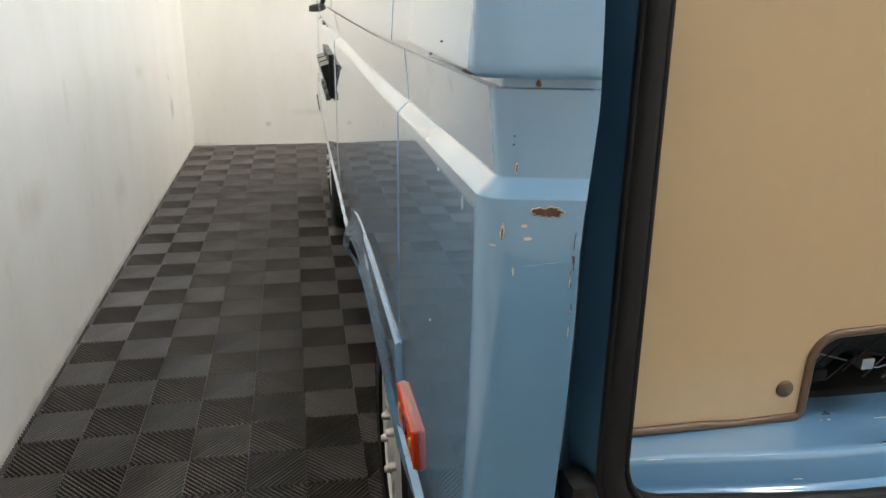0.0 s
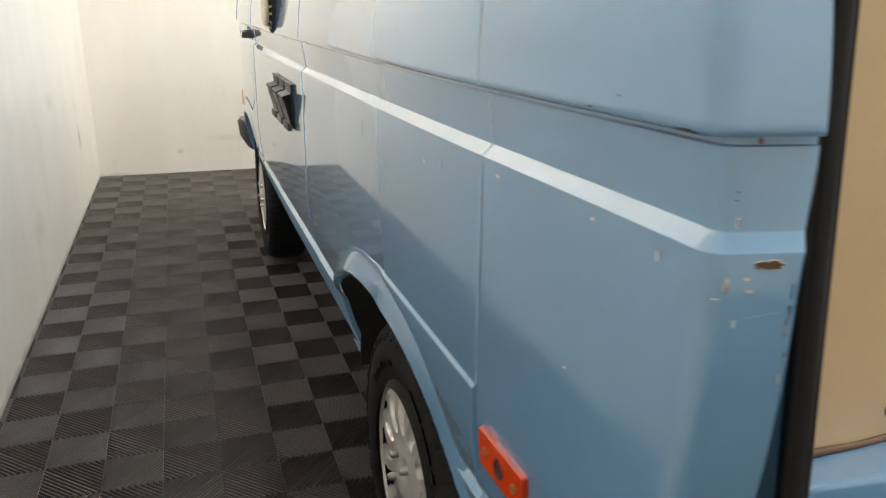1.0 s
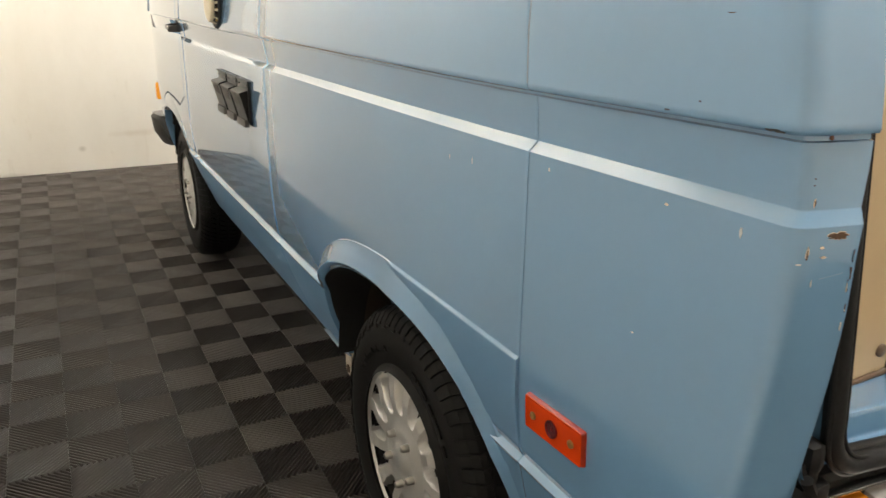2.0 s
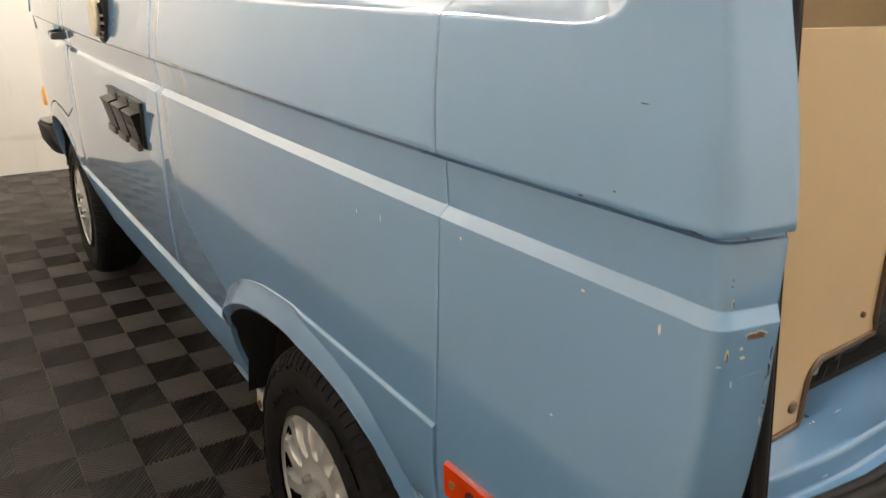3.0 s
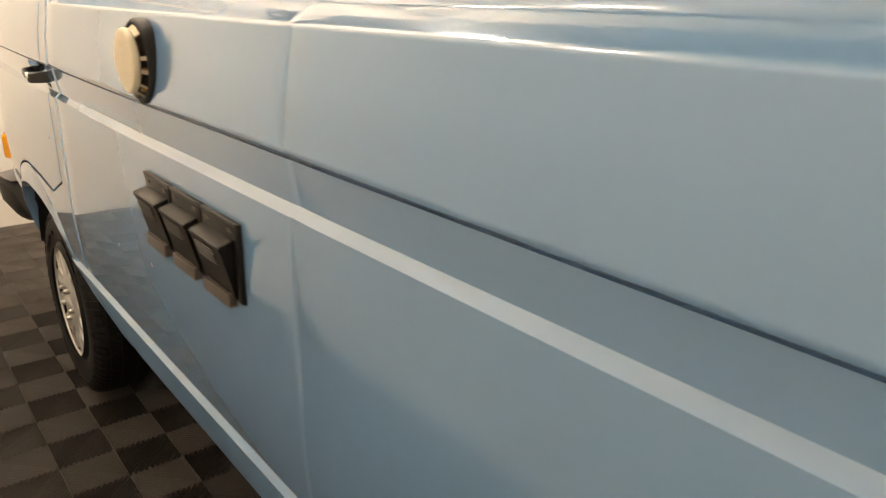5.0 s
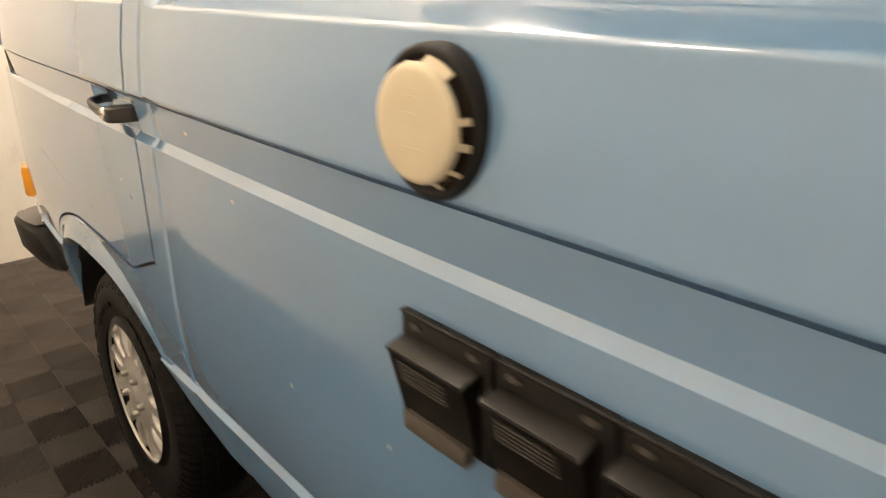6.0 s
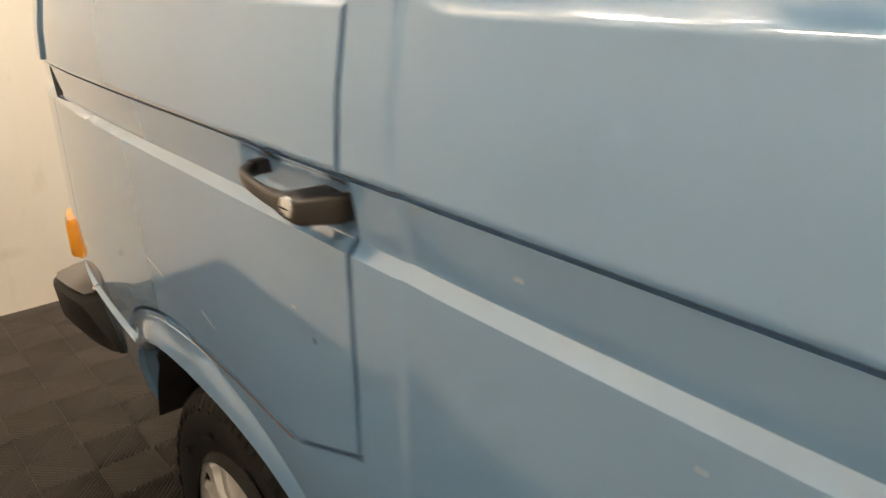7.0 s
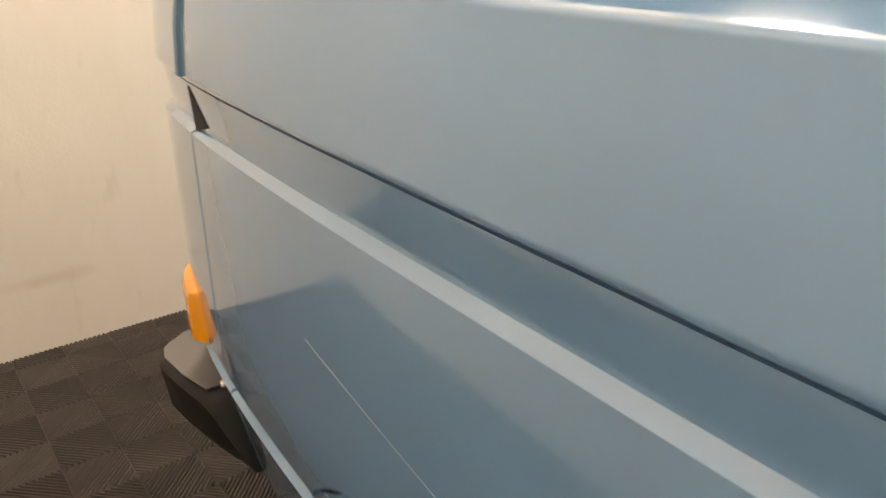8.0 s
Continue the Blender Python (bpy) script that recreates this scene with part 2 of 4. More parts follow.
# ---- room ----
part_wall = lambda name, *b: tagged(part(name, box(*b), WALL, smooth=0), kind="structure")
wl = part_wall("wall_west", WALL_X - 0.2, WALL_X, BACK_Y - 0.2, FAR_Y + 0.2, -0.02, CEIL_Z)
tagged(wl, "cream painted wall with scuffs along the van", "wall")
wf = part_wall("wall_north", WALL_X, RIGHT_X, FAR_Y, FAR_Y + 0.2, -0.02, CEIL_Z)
tagged(wf, "cream painted end wall with faint marks", "wall")
tagged(part_wall("wall_east", RIGHT_X, RIGHT_X + 0.2, BACK_Y - 0.2, FAR_Y + 0.2, -0.02, CEIL_Z), "plain cream painted wall", "wall")
tagged(part_wall("wall_south", WALL_X, RIGHT_X, BACK_Y - 0.2, BACK_Y, -0.02, CEIL_Z), "plain cream painted wall", "wall")
tagged(part("ceiling", box(WALL_X - 0.2, RIGHT_X + 0.2, BACK_Y - 0.2, FAR_Y + 0.2, CEIL_Z, CEIL_Z + 0.15), CEIL, smooth=0),
       "plain pale painted ceiling", "ceiling", kind="structure")
floor = tagged(part("floor", box(WALL_X - 0.2, RIGHT_X + 0.2, BACK_Y - 0.2, FAR_Y + 0.2, -0.12, -0.018), MAT_JOINT, smooth=0),
               "dark grey interlocking ribbed plastic garage tiles", "floor", kind="structure")


def ceiling_lamp(x, y, w, l, glow):
    lamp = empty("ceiling_lamp", None, "assumed out-of-view ceiling light with a glowing diffuser", "ceiling lamp", "lights on the ceiling",
                 at=(x, y, CEIL_Z))
    for s in (-1, 1):
        part("stem", box(-0.008, 0.008, s * l * 0.3 - 0.008, s * l * 0.3 + 0.008, -0.10, 0.0), CEIL, lamp)
    part("housing", box(-w / 2 + 0.02, w / 2 - 0.02, -l / 2 + 0.02, l / 2 - 0.02, -0.115, -0.09, 0.006), CEIL, lamp)
    part("diffuser", box(-w / 2, w / 2, -l / 2, l / 2, -0.145, -0.114, 0.006), glow, lamp, "glowing warm diffuser")
    return lamp


# slim second lamp matches a ledge reflection; the others are added to balance brightness
for lx, ly, w, l in ((-0.40, 4.02, 0.36, 0.36), (-1.40, 2.95, 0.035, 0.45), (0.45, 1.9, 0.36, 0.90), (0.45, 0.2, 0.36, 0.70), (-0.25, -1.2, 0.30, 0.45), (1.2, -1.8, 0.36, 1.2), (1.9, 2.6, 0.36, 1.2)):
    ceiling_lamp(lx, ly, w, l, LAMP_NEAR if ly > 2.7 else LAMP_MID if lx < 1 else LAMP)


# ---- the van's skin: half width by height and length ----
S1, S2, S3, DOOR_R, DOOR_F = -0.476, 0.697, 1.905, 1.985, 3.14
REAR_Y = -0.858
REAR_Z, FRONT_Z, WHEEL_R = 0.305, 0.300, 0.325


def crease(y):
    return 0.600 if 0.0 < y < 2.46 else 0.634


# how fast the side bows in along its length: the slope of the plan curve, and its sum
BOW_Y = (-0.83, 0.0, 0.7, 1.6, 2.0, 2.3, 2.67, 2.9, 3.05, 3.15, 3.25, 3.33, 3.38, 3.42, 3.45)
BOW_S = (-0.005, -0.005, 0.0, 0.0, 0.007, 0.022, 0.037, 0.062, 0.09, 0.12, 0.16, 0.26, 0.6, 1.6, 5.0)
BOW_AT = np.linspace(-0.83, 3.45, 1713)
BOW_SLOPE = np.interp(BOW_AT, BOW_Y, BOW_S)
BOW_SOFT = np.convolve(np.pad(BOW_SLOPE, 80, mode="edge"), np.hanning(163)[1:-1] / np.hanning(163).sum(), "valid")
BOW_SLOPE = np.where(BOW_AT < 3.0, BOW_SOFT, BOW_SLOPE)
BOW = np.concatenate(([0.0], np.cumsum((BOW_SLOPE[1:] + BOW_SLOPE[:-1]) / 2 * np.diff(BOW_AT))))
TAIL_Y = (-0.858, -0.84876, -0.84796, -0.84674, -0.84515, -0.84322, -0.84099, -0.83851, -0.83584, -0.83304, -0.83018)
TAIL_IN = (0.0585, 0.01505, 0.01229, 0.00969, 0.0073, 0.00518, 0.00337, 0.00192, 0.00086, 0.00022, 0.0)


def inset(y):
    """How far the side stands in from the widest plane: a rounded rear corner, a slightly bowed flank, a tapered nose."""
    return float(np.interp(y, TAIL_Y, TAIL_IN) if y < -0.83 else np.interp(y, BOW_AT, BOW))


def rise(y, z):
    """The swage lines climb towards the tail, sag a little amidships, and the bright ledge narrows to both ends."""
    w = float(np.interp(y, (-0.86, -0.7, -0.4, 0.0, 0.7, 1.3, 1.8, 2.4, 3.1), (0.0095, 0.0075, 0.003, 0.0, -0.002, -0.003, 0.001, 0.004, 0.002)))
    narrow = float(np.interp(y, (-0.86, -0.5, 0.0, 1.9, 2.5, 3.1), (0.0015, 0.001, 0.001, 0.0015, 0.003, 0.006)))
    sag = float(np.interp(y, (-0.86, -0.6, -0.25, 0.0, 0.5, 0.9), (0.006, 0.0065, 0.006, 0.004, 0.0015, 0.0)))
    w -= sag * float(np.interp(z, (1.09, 1.125, 1.16, 1.26), (0.0, 1.0, 1.0, 0.0)))
    return w * float(np.interp(z, (0.88, 1.02, 1.14, 1.27, 1.6), (0.0, 1.0, 1.0, 0.3, 0.0))) - narrow * float(np.interp(z, (1.056, 1.069, 1.127), (0.0, 1.0, 0.0)))


def lean(y):
    """How far the side's plan normal turns to the rear or the front, as (outward, along)."""
    e = 0.0015
    s = (inset(y + e) - inset(y - e)) / (2 * e) if y < 3.44 else 3.0
    n = math.hypot(1, s)
    return 1 / n, s / n


def rounded(y, z, y0, y1, z0, z1, r):
    """How far inside a rectangle with rounded corners."""
    dy, dz = abs(y - (y0 + y1) / 2) - (y1 - y0) / 2 + r, abs(z - (z0 + z1) / 2) - (z1 - z0) / 2 + r
    return -(math.hypot(max(dy, 0), max(dz, 0)) + min(max(dy, dz), 0) - r)


def half_width(y, z):
    """Half the van's width by height, before the plan's rounding at the ends."""
    zc = crease(y)
    mid = 0.0 < y < 2.46
    dep = 0.012 if mid else 0.010
    if z < zc + 0.018:
        base = 0.922 - dep
        w = float(np.interp(z, (0.33, 0.36, zc - 0.10, zc - 0.006, zc - 0.003, zc + 0.004, zc + 0.018),
                            (0.786, 0.821, 0.880, base + 0.001, base + 0.003, base - 0.006, base) if mid else (base - 0.090, base - 0.055, base - 0.020, base + 0.001, base + 0.003, base - 0.006, base)))
    elif z < 0.79:
        w = 0.922 - dep * ((0.79 - z) / (0.79 - zc - 0.018)) ** 2.0
    elif z < 1.056:
        w = 0.922
    elif z < 1.268:
        w = float(np.interp(z, (1.056, 1.069, 1.1262, 1.1268, 1.1324, 1.1330, 1.136, 1.20, 1.268),
                            (0.922, 0.910, 0.919 - 0.005 * (1 - ss(-0.7, 0.6, y)), 0.907, 0.907, 0.9255, 0.928, 0.923, 0.911)))
    else:
        w = 0.911 - (z - 1.268) * 0.16
    # raised field behind and above the rear arch
    if S1 < y < 0.30:
        w += 0.0045 * (1 - ss(0.787, 0.7915, z)) * ss(0.62, 0.72, z) * (1 - ss(-0.10, -0.01, y))
    # pressed window fields: a crisp rim, a sloping ledge, then the flat blank
    if z > 1.26:
        q = 0.35
        d = rounded(q * y, z, q * -0.73, q * 1.895, 1.2715, 1.82, 0.03 if y < 0.5 else 0.018) if y < 1.985 else rounded(q * y, z, q * 1.80, q * 3.04, 1.2725, 1.82, 0.025)
        w -= float(np.interp(d, (0.0, 0.0025, 0.006, 0.029, 0.033, 0.06), (0.0, 0.0012, 0.005, 0.033, 0.036, 0.037)))
    # finger scoop behind the door handle
    if 1.9 < y < 2.25 and 1.04 < z < 1.13:
        w -= 0.014 * ss(1.985, 1.992, y) * (1 - ss(2.186, 2.206, y)) * ss(1.0696, 1.080, z) * (1 - ss(1.112, 1.1265, z))
    # soft folds along the welded joints
    for fy, back, ahead, fd in ((S1, 0.005, 0.005, 0.0008), (S2, 0.075, 0.012, 0.0014), (S3, 0.085, 0.012, 0.0022)):
        w -= fd * max(0.0, 1 - abs(y - fy) / (back if y < fy else ahead)) ** 2
    # slightly wavy old sheet metal
    w += 0.0006 * math.sin(5.1 * y + 3 * z) * math.sin(7.3 * z + 2 * y)
    return w


def tail_lean(z):
    """How far forward the rear edge of the body stands, by height."""
    return float(np.interp(z, (0.44, 0.70, 0.80, 0.865, 0.92, 0.98, 1.06, 1.10, 1.167, 1.238, 1.3, 1.8), (0.05, 0.034, 0.022, 0.0155, 0.0095, 0.0065, 0.0085, 0.0118, 0.0178, 0.029, 0.042, 0.15)))


def on_side(y, z, off=0.0):
    o, a = lean(y)
    d = (half_width(y, z) - 0.922) * (1 - 0.45 * ss(-0.835, -0.856, y) if y < -0.8 else 1) + off
    tuck = 0.0075 * ss(1.02, 1.13, z) * ss(-0.838, -0.857, y)
    rake = 0.155 * (min(z, 1.30) - 1.125) * max(0.0, 1 - abs(y - S1) / 0.20) if z > 1.125 else 0.0
    return (-(0.922 - inset(y) + o * d) + tuck, y + rake + a * d + tail_lean(z) * ss(-0.64, -0.82, y), z + rise(y, z))


def outer(y, z):
    return -on_side(y, z)[0]


ARCH_BACK = 0.456


def arch(y, cy, cz, grow=0.0):
    """Height of a wheel opening's edge over y, or None outside it."""
    a, b, e = (0.400 if y > cy else ARCH_BACK) + grow, 0.415 + grow, 2.5 if y > cy else 2.8
    u = abs(y - cy) / a
    return None if u >= 1 else cz + b * (1 - u ** e) ** (1 / e)


def opening(y):
    for cy, cz in ((0.0, REAR_Z), (2.46, FRONT_Z)):
        z = arch(y, cy, cz, 0.004)
        if z is not None:
            return max(z, 0.44 if (y < cy) == (cy < 1) else 0.345)
    return 0.345 if 0 < y < 2.46 else 0.44


def door_bottom(y):
    """The lower edge of the front door: a cut corner, a level run over the arch, then down the arch's front."""
    if y < 2.46:
        return float(np.interp(y, (1.985, 2.117, 2.30), (0.838, 0.788, 0.798)))
    z = arch(y, 2.46, FRONT_Z, 0.083 - 0.010 * ss(2.46, 2.66, y))
    return max(z or 0, 0.647)


ZS = sorted(set(round(z, 4) for z in (
    [c + d for c in (0.600, 0.634) for d in (-0.006, -0.003, 0.0005, 0.004, 0.018)] +
    frange(0.33, 0.52, 0.02) + frange(0.52, 0.67, 0.01) + frange(0.67, 0.77, 0.02) + [0.772, 0.780, 0.7855, 0.787, 0.7885, 0.790, 0.7915, 0.7930, 0.796, 0.803]
    + frange(0.81, 1.045, 0.02) + [1.049, 1.0542, 1.0554, 1.056, 1.0566, 1.0578, 1.0625, 1.0672, 1.0684, 1.069, 1.0696, 1.0708, 1.075] + frange(1.08, 1.12, 0.006) + [1.124, 1.1262, 1.1268, 1.130, 1.1324, 1.1330, 1.136, 1.142, 1.148]
    + frange(1.16, 1.25, 0.02) + frange(1.254, 1.262, 0.004) + frange(1.264, 1.296, 0.0016) + frange(1.30, 1.35, 0.006) + frange(1.36, 1.80, 0.04))))


def stations(y0, y1):
    out = {y0, y1}
    for a, b, s in ((-0.858, -0.820, 0.0015), (-0.820, -0.70, 0.008), (-0.70, -0.58, 0.008), (-0.58, 3.1, 0.02), (-0.41, -0.33, 0.004), (0.33, 0.41, 0.004), (1.85, 2.26, 0.007), (S1 - 0.012, S1 + 0.012, 0.003), (S2 - 0.085, S2 + 0.015, 0.004), (S3 - 0.095, S3 + 0.012, 0.004),
                    (2.05, 2.13, 0.004), (2.80, 2.87, 0.004), (2.95, 3.1, 0.01), (3.1, 3.40, 0.010), (3.40, 3.45, 0.004)):
        out |= {y for y in frange(a, b, s) if y0 < y < y1}
    out = sorted(out)
    keep = [out[0]]
    for y in out[1:]:
        if y - keep[-1] > 0.0013:
            keep.append(y)
    keep[-1] = y1
    return keep


def skin(y0, y1, low, high, fold=0.014, first=0.014):
    """A sheet of the side between two lengths, with its edges folded in."""
    cols = []
    for y in stations(y0, y1):
        lo, hi = low(y), high(y)
        col = [Vector(on_side(y, min(max(z, lo), hi))) for z in ZS]
        cols.append(col)
    inner = Vector((fold, 0, 0))
    cols = [[p + Vector((first, 0, 0)) for p in cols[0]]] + cols + [[p + inner for p in cols[-1]]]
    cols = [[c[0] + inner] + c + [c[-1] + inner] for c in cols]
    v, f = grid(cols)
    keep = []
    for face in f:
        pts = [v[i] for i in face]
        if (pts[0] - pts[2]).cross(pts[1] - pts[3]).length > 1e-9:
            keep.append(face)
    return v, keep


van = empty("van", None, "light blue boxy camper van with worn paint, parked on ribbed tiles", "van")
G = 0.0005
TOP = lambda y: 1.80
quarter = part("rear_quarter_panel", skin(REAR_Y, S1 - G, opening, TOP, 0.014, 0.002), PAINT, van, "light blue rear quarter panel with rusty chips", 62)
over_wheel = part("side_panel", skin(S1 + G, S2 - G / 2, opening, TOP), PAINT, van, "light blue side panel over the rear wheel", 62)
beside = part("side_panel", skin(S2 + G / 2, DOOR_R - 0.004, opening, TOP), PAINT, van, "light blue side panel with fittings", 62)
door = part("front_door", skin(DOOR_R + 0.004, DOOR_F - 0.003, door_bottom, TOP), PAINT, van, "closed light blue front door", 62)
wing = part("front_wing", skin(DOOR_R - 0.004, DOOR_F - 0.003, opening, lambda y: door_bottom(y) - 0.007), PAINT, van, "light blue wing round the front wheel", 62)
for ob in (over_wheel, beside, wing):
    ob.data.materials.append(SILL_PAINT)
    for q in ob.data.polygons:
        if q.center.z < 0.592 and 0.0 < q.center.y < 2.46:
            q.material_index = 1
part("nose_corner", skin(DOOR_F + 0.003, 3.45, lambda y: 0.44, TOP), PAINT, van, "", 62)


def backing():
    rows = []
    for y in stations(-0.80, 3.38):
        rows.append([Vector(on_side(y, max(z, opening(y) + 0.01))) + Vector((0.016, 0, 0)) for z in ZS[::3] + [1.80]])
    return grid(rows)


part("inner_shell", backing(), GAP, van, "", 0)

# ---- wheel arches ----
def arch_points(cy, cz, grow, n=72):
    """Points (y, z) round a wheel opening, from the front foot over the top to the rear foot."""
    b, out = 0.415 + grow, []
    for k in range(n + 1):
        t = math.pi * k / n
        c, s = math.cos(t), math.sin(t)
        a, e = (0.400 + grow, 0.8) if c > 0 else (ARCH_BACK + grow, 2 / 2.8)
        out.append((cy + a * math.copysign(abs(c) ** e, c), cz + b * abs(s) ** e))
    return out


def lip_width(cy, foot, y, z):
    """Half width at the rim of a wheel opening: proud of the side ahead of the wheel, flatter behind it."""
    w = sum(outer(y, max(z + e, 0.36)) for e in (-0.03, -0.015, 0.0, 0.015, 0.03)) / 5
    proud = float(np.interp(y - cy, (-0.45, -0.25, 0.0, 0.20, 0.40), (0.010, 0.009, 0.012, 0.022, 0.026) if cy < 1 else (0.010, 0.009, 0.012, 0.016, 0.010)))
    return w + proud * ss(foot - 0.02, foot + (0.07 if y > cy else 0.20), z)


def flare(cy, cz, low_front, low_rear):
    """A pressed lip, narrower ahead of the wheel: a crisp outer bead, a sloping flange, a crease and a narrow return."""
    slim = [float(np.interp(y - cy, (-0.52, -0.35, -0.05, 0.12, 0.30), (0.45, 0.75, 1.0, 0.84, 0.70))) for y, z in arch_points(cy, cz, 0.045, 120)]
    ring = lambda g, k: arch_points(cy, cz, g * slim[k] if g > 0.02 else g, 120)[k]
    rows = []
    for k in range(121):
        y, z = ring(0.012, k)
        foot = low_front if y > cy else low_rear
        if z < foot:
            continue
        ry, rz = ring(0.0715, k)
        soft = sum(outer(ry, max(rz + e, 0.40)) for e in (-0.03, -0.015, 0.0, 0.015, 0.03)) / 5
        top = soft if cy < 1 and y < cy else outer(ry, max(rz - 0.02, 0.40))
        out = lip_width(cy, foot, y, z)
        bead = 0.0024 * ss(-0.14, 0.04, y - cy) * ss(foot, foot + 0.10, z)
        sec = ((0.074, top - 0.003), (0.0715, top + bead), (0.068, top + bead * 1.1), (0.058, top * 0.72 + out * 0.28), (0.045, top * 0.44 + out * 0.56), (0.030, top * 0.18 + out * 0.82), (0.017, out - 0.0005), (0.0145, out), (0.012, out - 0.001), (0.003, out - (0.007 if cy < 1 else 0.014)), (0.0, out - (0.013 if cy < 1 else 0.034)))
        rows.append([(-o, *ring(g, k)) for g, o in sec])
    return grid(rows)


def well(cy, cz, lf, lr):
    rows = [[(-min(0.875, outer(y, max(z, 0.35)) - 0.014) + d, y, z) for y, z in arch_points(cy, cz, g) if z > (lf if y > cy else lr)] for d, g in ((0, -0.001), (0.05, -0.001), (0.30, -0.001), (0.42, -0.001))]
    v, f = grid(rows)
    m = len(rows[0])
    f.append(tuple(range(3 * m, 4 * m)))
    return v, f


for cy, cz, lf, lr in ((0.0, REAR_Z, 0.585, 0.44), (2.46, FRONT_Z, 0.445, 0.54)):
    part("arch_flare", flare(cy, cz, lf, lr), PAINT, van, "light blue flared wheel arch lip", 30)
    liner = [[(d if d > -0.9 else (0.011 if cy < 1 else 0.032) - lip_width(cy, lf if y > cy else lr, y, z), y, z) for y, z in arch_points(cy, cz, g, 120) if z > ((0.385 if cy < 1 else 0.42) if y > cy else 0.46)] for d, g in ((-1.0, 0.0008), (-0.865, -0.004), (-0.80, -0.004))]
    part("arch_liner", grid(liner), UNDER, van, "black arch liner", 40)
    part("wheel_well", well(cy, cz, 0.385 if cy < 1 else 0.60, 0.45 if cy < 1 else 0.36), WELL, van, "dirty dark wheel housing", 40)

line = [(-outer(y, door_bottom(y) - 0.008) - 0.0004, y, door_bottom(y) - 0.0078) for y in frange(2.13, 2.44, 0.01)]
part("rust_line", tube(line, 0.0011, 6), RUST, van, "rusty line along the door gap", 60)

# ---- wheels ----
NS = 13


def cover_height(r, t):
    """Outward height of the wheel cover at a radius and angle."""
    h = float(np.interp(r, (0, 0.030, 0.034, 0.072, 0.085, 0.13, 0.172, 0.184, 0.190), (0.016, 0.016, 0.012, 0.012, 0.006, 0.010, 0.004, 0.006, 0.0)))
    a = (t * NS / (2 * math.pi)) % 1.0 - 0.5
    across = abs(a) * 2 * math.pi / NS * r
    ri, ro = 0.096, 0.181
    half = float(np.interp(r, (ri, 0.13, ro), (0.011, 0.0175, 0.0265)))
    dr = max(ri + half - r, 0, r - ro + 0.008)
    d = half - math.hypot(across, dr) if dr > 0 else half - across
    return h - 0.022 * ss(-0.0015, 0.0050, d)


def wheel(cy, cz, left=True):
    w = empty("wheel", van, "road wheel with a silver slotted cover and black tyre")
    s, x0 = (-1, -0.868) if left else (1, 0.868)
    p = []
    for r, a in ((0.185, 0.012), (0.192, 0.004), (0.200, -0.001), (0.222, 0.006), (0.255, 0.010), (0.275, 0.0075), (0.289, 0.0030), (0.3035, -0.0075),
                 (0.3145, -0.026), (0.3175, -0.06), (0.3175, -0.125), (0.308, -0.15), (0.300, -0.172), (0.255, -0.186), (0.200, -0.178)):
        p.append((r, s * a))
    part("tyre", lathe(p, (x0, cy, cz), 96), TYRE, w, "black tyre with a blocky shoulder tread", 35)
    # tread blocks: shoulder lugs that wrap onto the sidewall, then three rows across
    def lug(line, t0, width, skews):
        o, q = [], []
        for (a, r), sk in zip(line, skews):
            for t in (t0 + sk, t0 + sk + width):
                o.append((x0 + s * a, cy + r * math.cos(t), cz + r * math.sin(t)))
                q.append((x0 + s * (a - 0.008), cy + (r - 0.009) * math.cos(t), cz + (r - 0.009) * math.sin(t)))
        m = len(line)
        f = [(2 * i, 2 * i + 1, 2 * i + 3, 2 * i + 2) for i in range(m - 1)]
        for e in (0, 1):
            f += [(2 * i + e, 2 * i + 2 + e, 2 * m + 2 * i + 2 + e, 2 * m + 2 * i + e) for i in range(m - 1)]
        f += [(0, 1, 2 * m + 1, 2 * m), (2 * m - 2, 2 * m - 1, 4 * m - 1, 4 * m - 2)]
        return o + q, f

    pieces, n = [], 76
    step = 2 * math.pi / n
    for k in range(n):
        low = 0.279 if k % 2 else 0.286
        t = k * step
        pieces.append(lug(((0.0095, low), (0.0065, 0.291), (-0.004, 0.307), (-0.018, 0.3165), (-0.030, 0.3195)), t, step * 0.80, (0, 0, step * 0.10, step * 0.25, step * 0.18)))
        pieces.append(lug(((-0.035, 0.3205), (-0.050, 0.3215), (-0.064, 0.322)), t + step * 0.35, step * 0.84, (0, step * 0.28, step * 0.05)))
        pieces.append(lug(((-0.070, 0.322), (-0.090, 0.3225), (-0.110, 0.322)), t, step * 0.84, (0, step * 0.25, 0)))
        pieces.append(lug(((-0.116, 0.321), (-0.135, 0.320), (-0.156, 0.312)), t + step * 0.4, step * 0.7, (0, step * 0.2, step * 0.3)))
    part("tread", join(*pieces), TYRE, w, "", 20)
    bars = []
    for k in range(14):
        t = 0.55 + 0.11 * k + (0.5 if k > 6 else 0)
        bars.append(lug(((0.0125, 0.233), (0.0128, 0.243)), t, 0.06 + 0.03 * (k % 3), (0, 0)))
    tagged(part("raised_mark", join(*bars), TYRE, w, "", 20), kind="stuff")
    # rim behind the slots
    part("rim", lathe([(0.02, -s * 0.055), (0.12, -s * 0.055), (0.172, -s * 0.050), (0.186, -s * 0.010)], (x0, cy, cz), 48), UNDER, w, "dark steel rim")
    rs = [0.001, 0.015, 0.030, 0.034, 0.05, 0.06, 0.072, 0.085] + frange(0.092, 0.177, 0.0018) + [0.180, 0.184, 0.188, 0.190]
    m = NS * 32
    rows = []
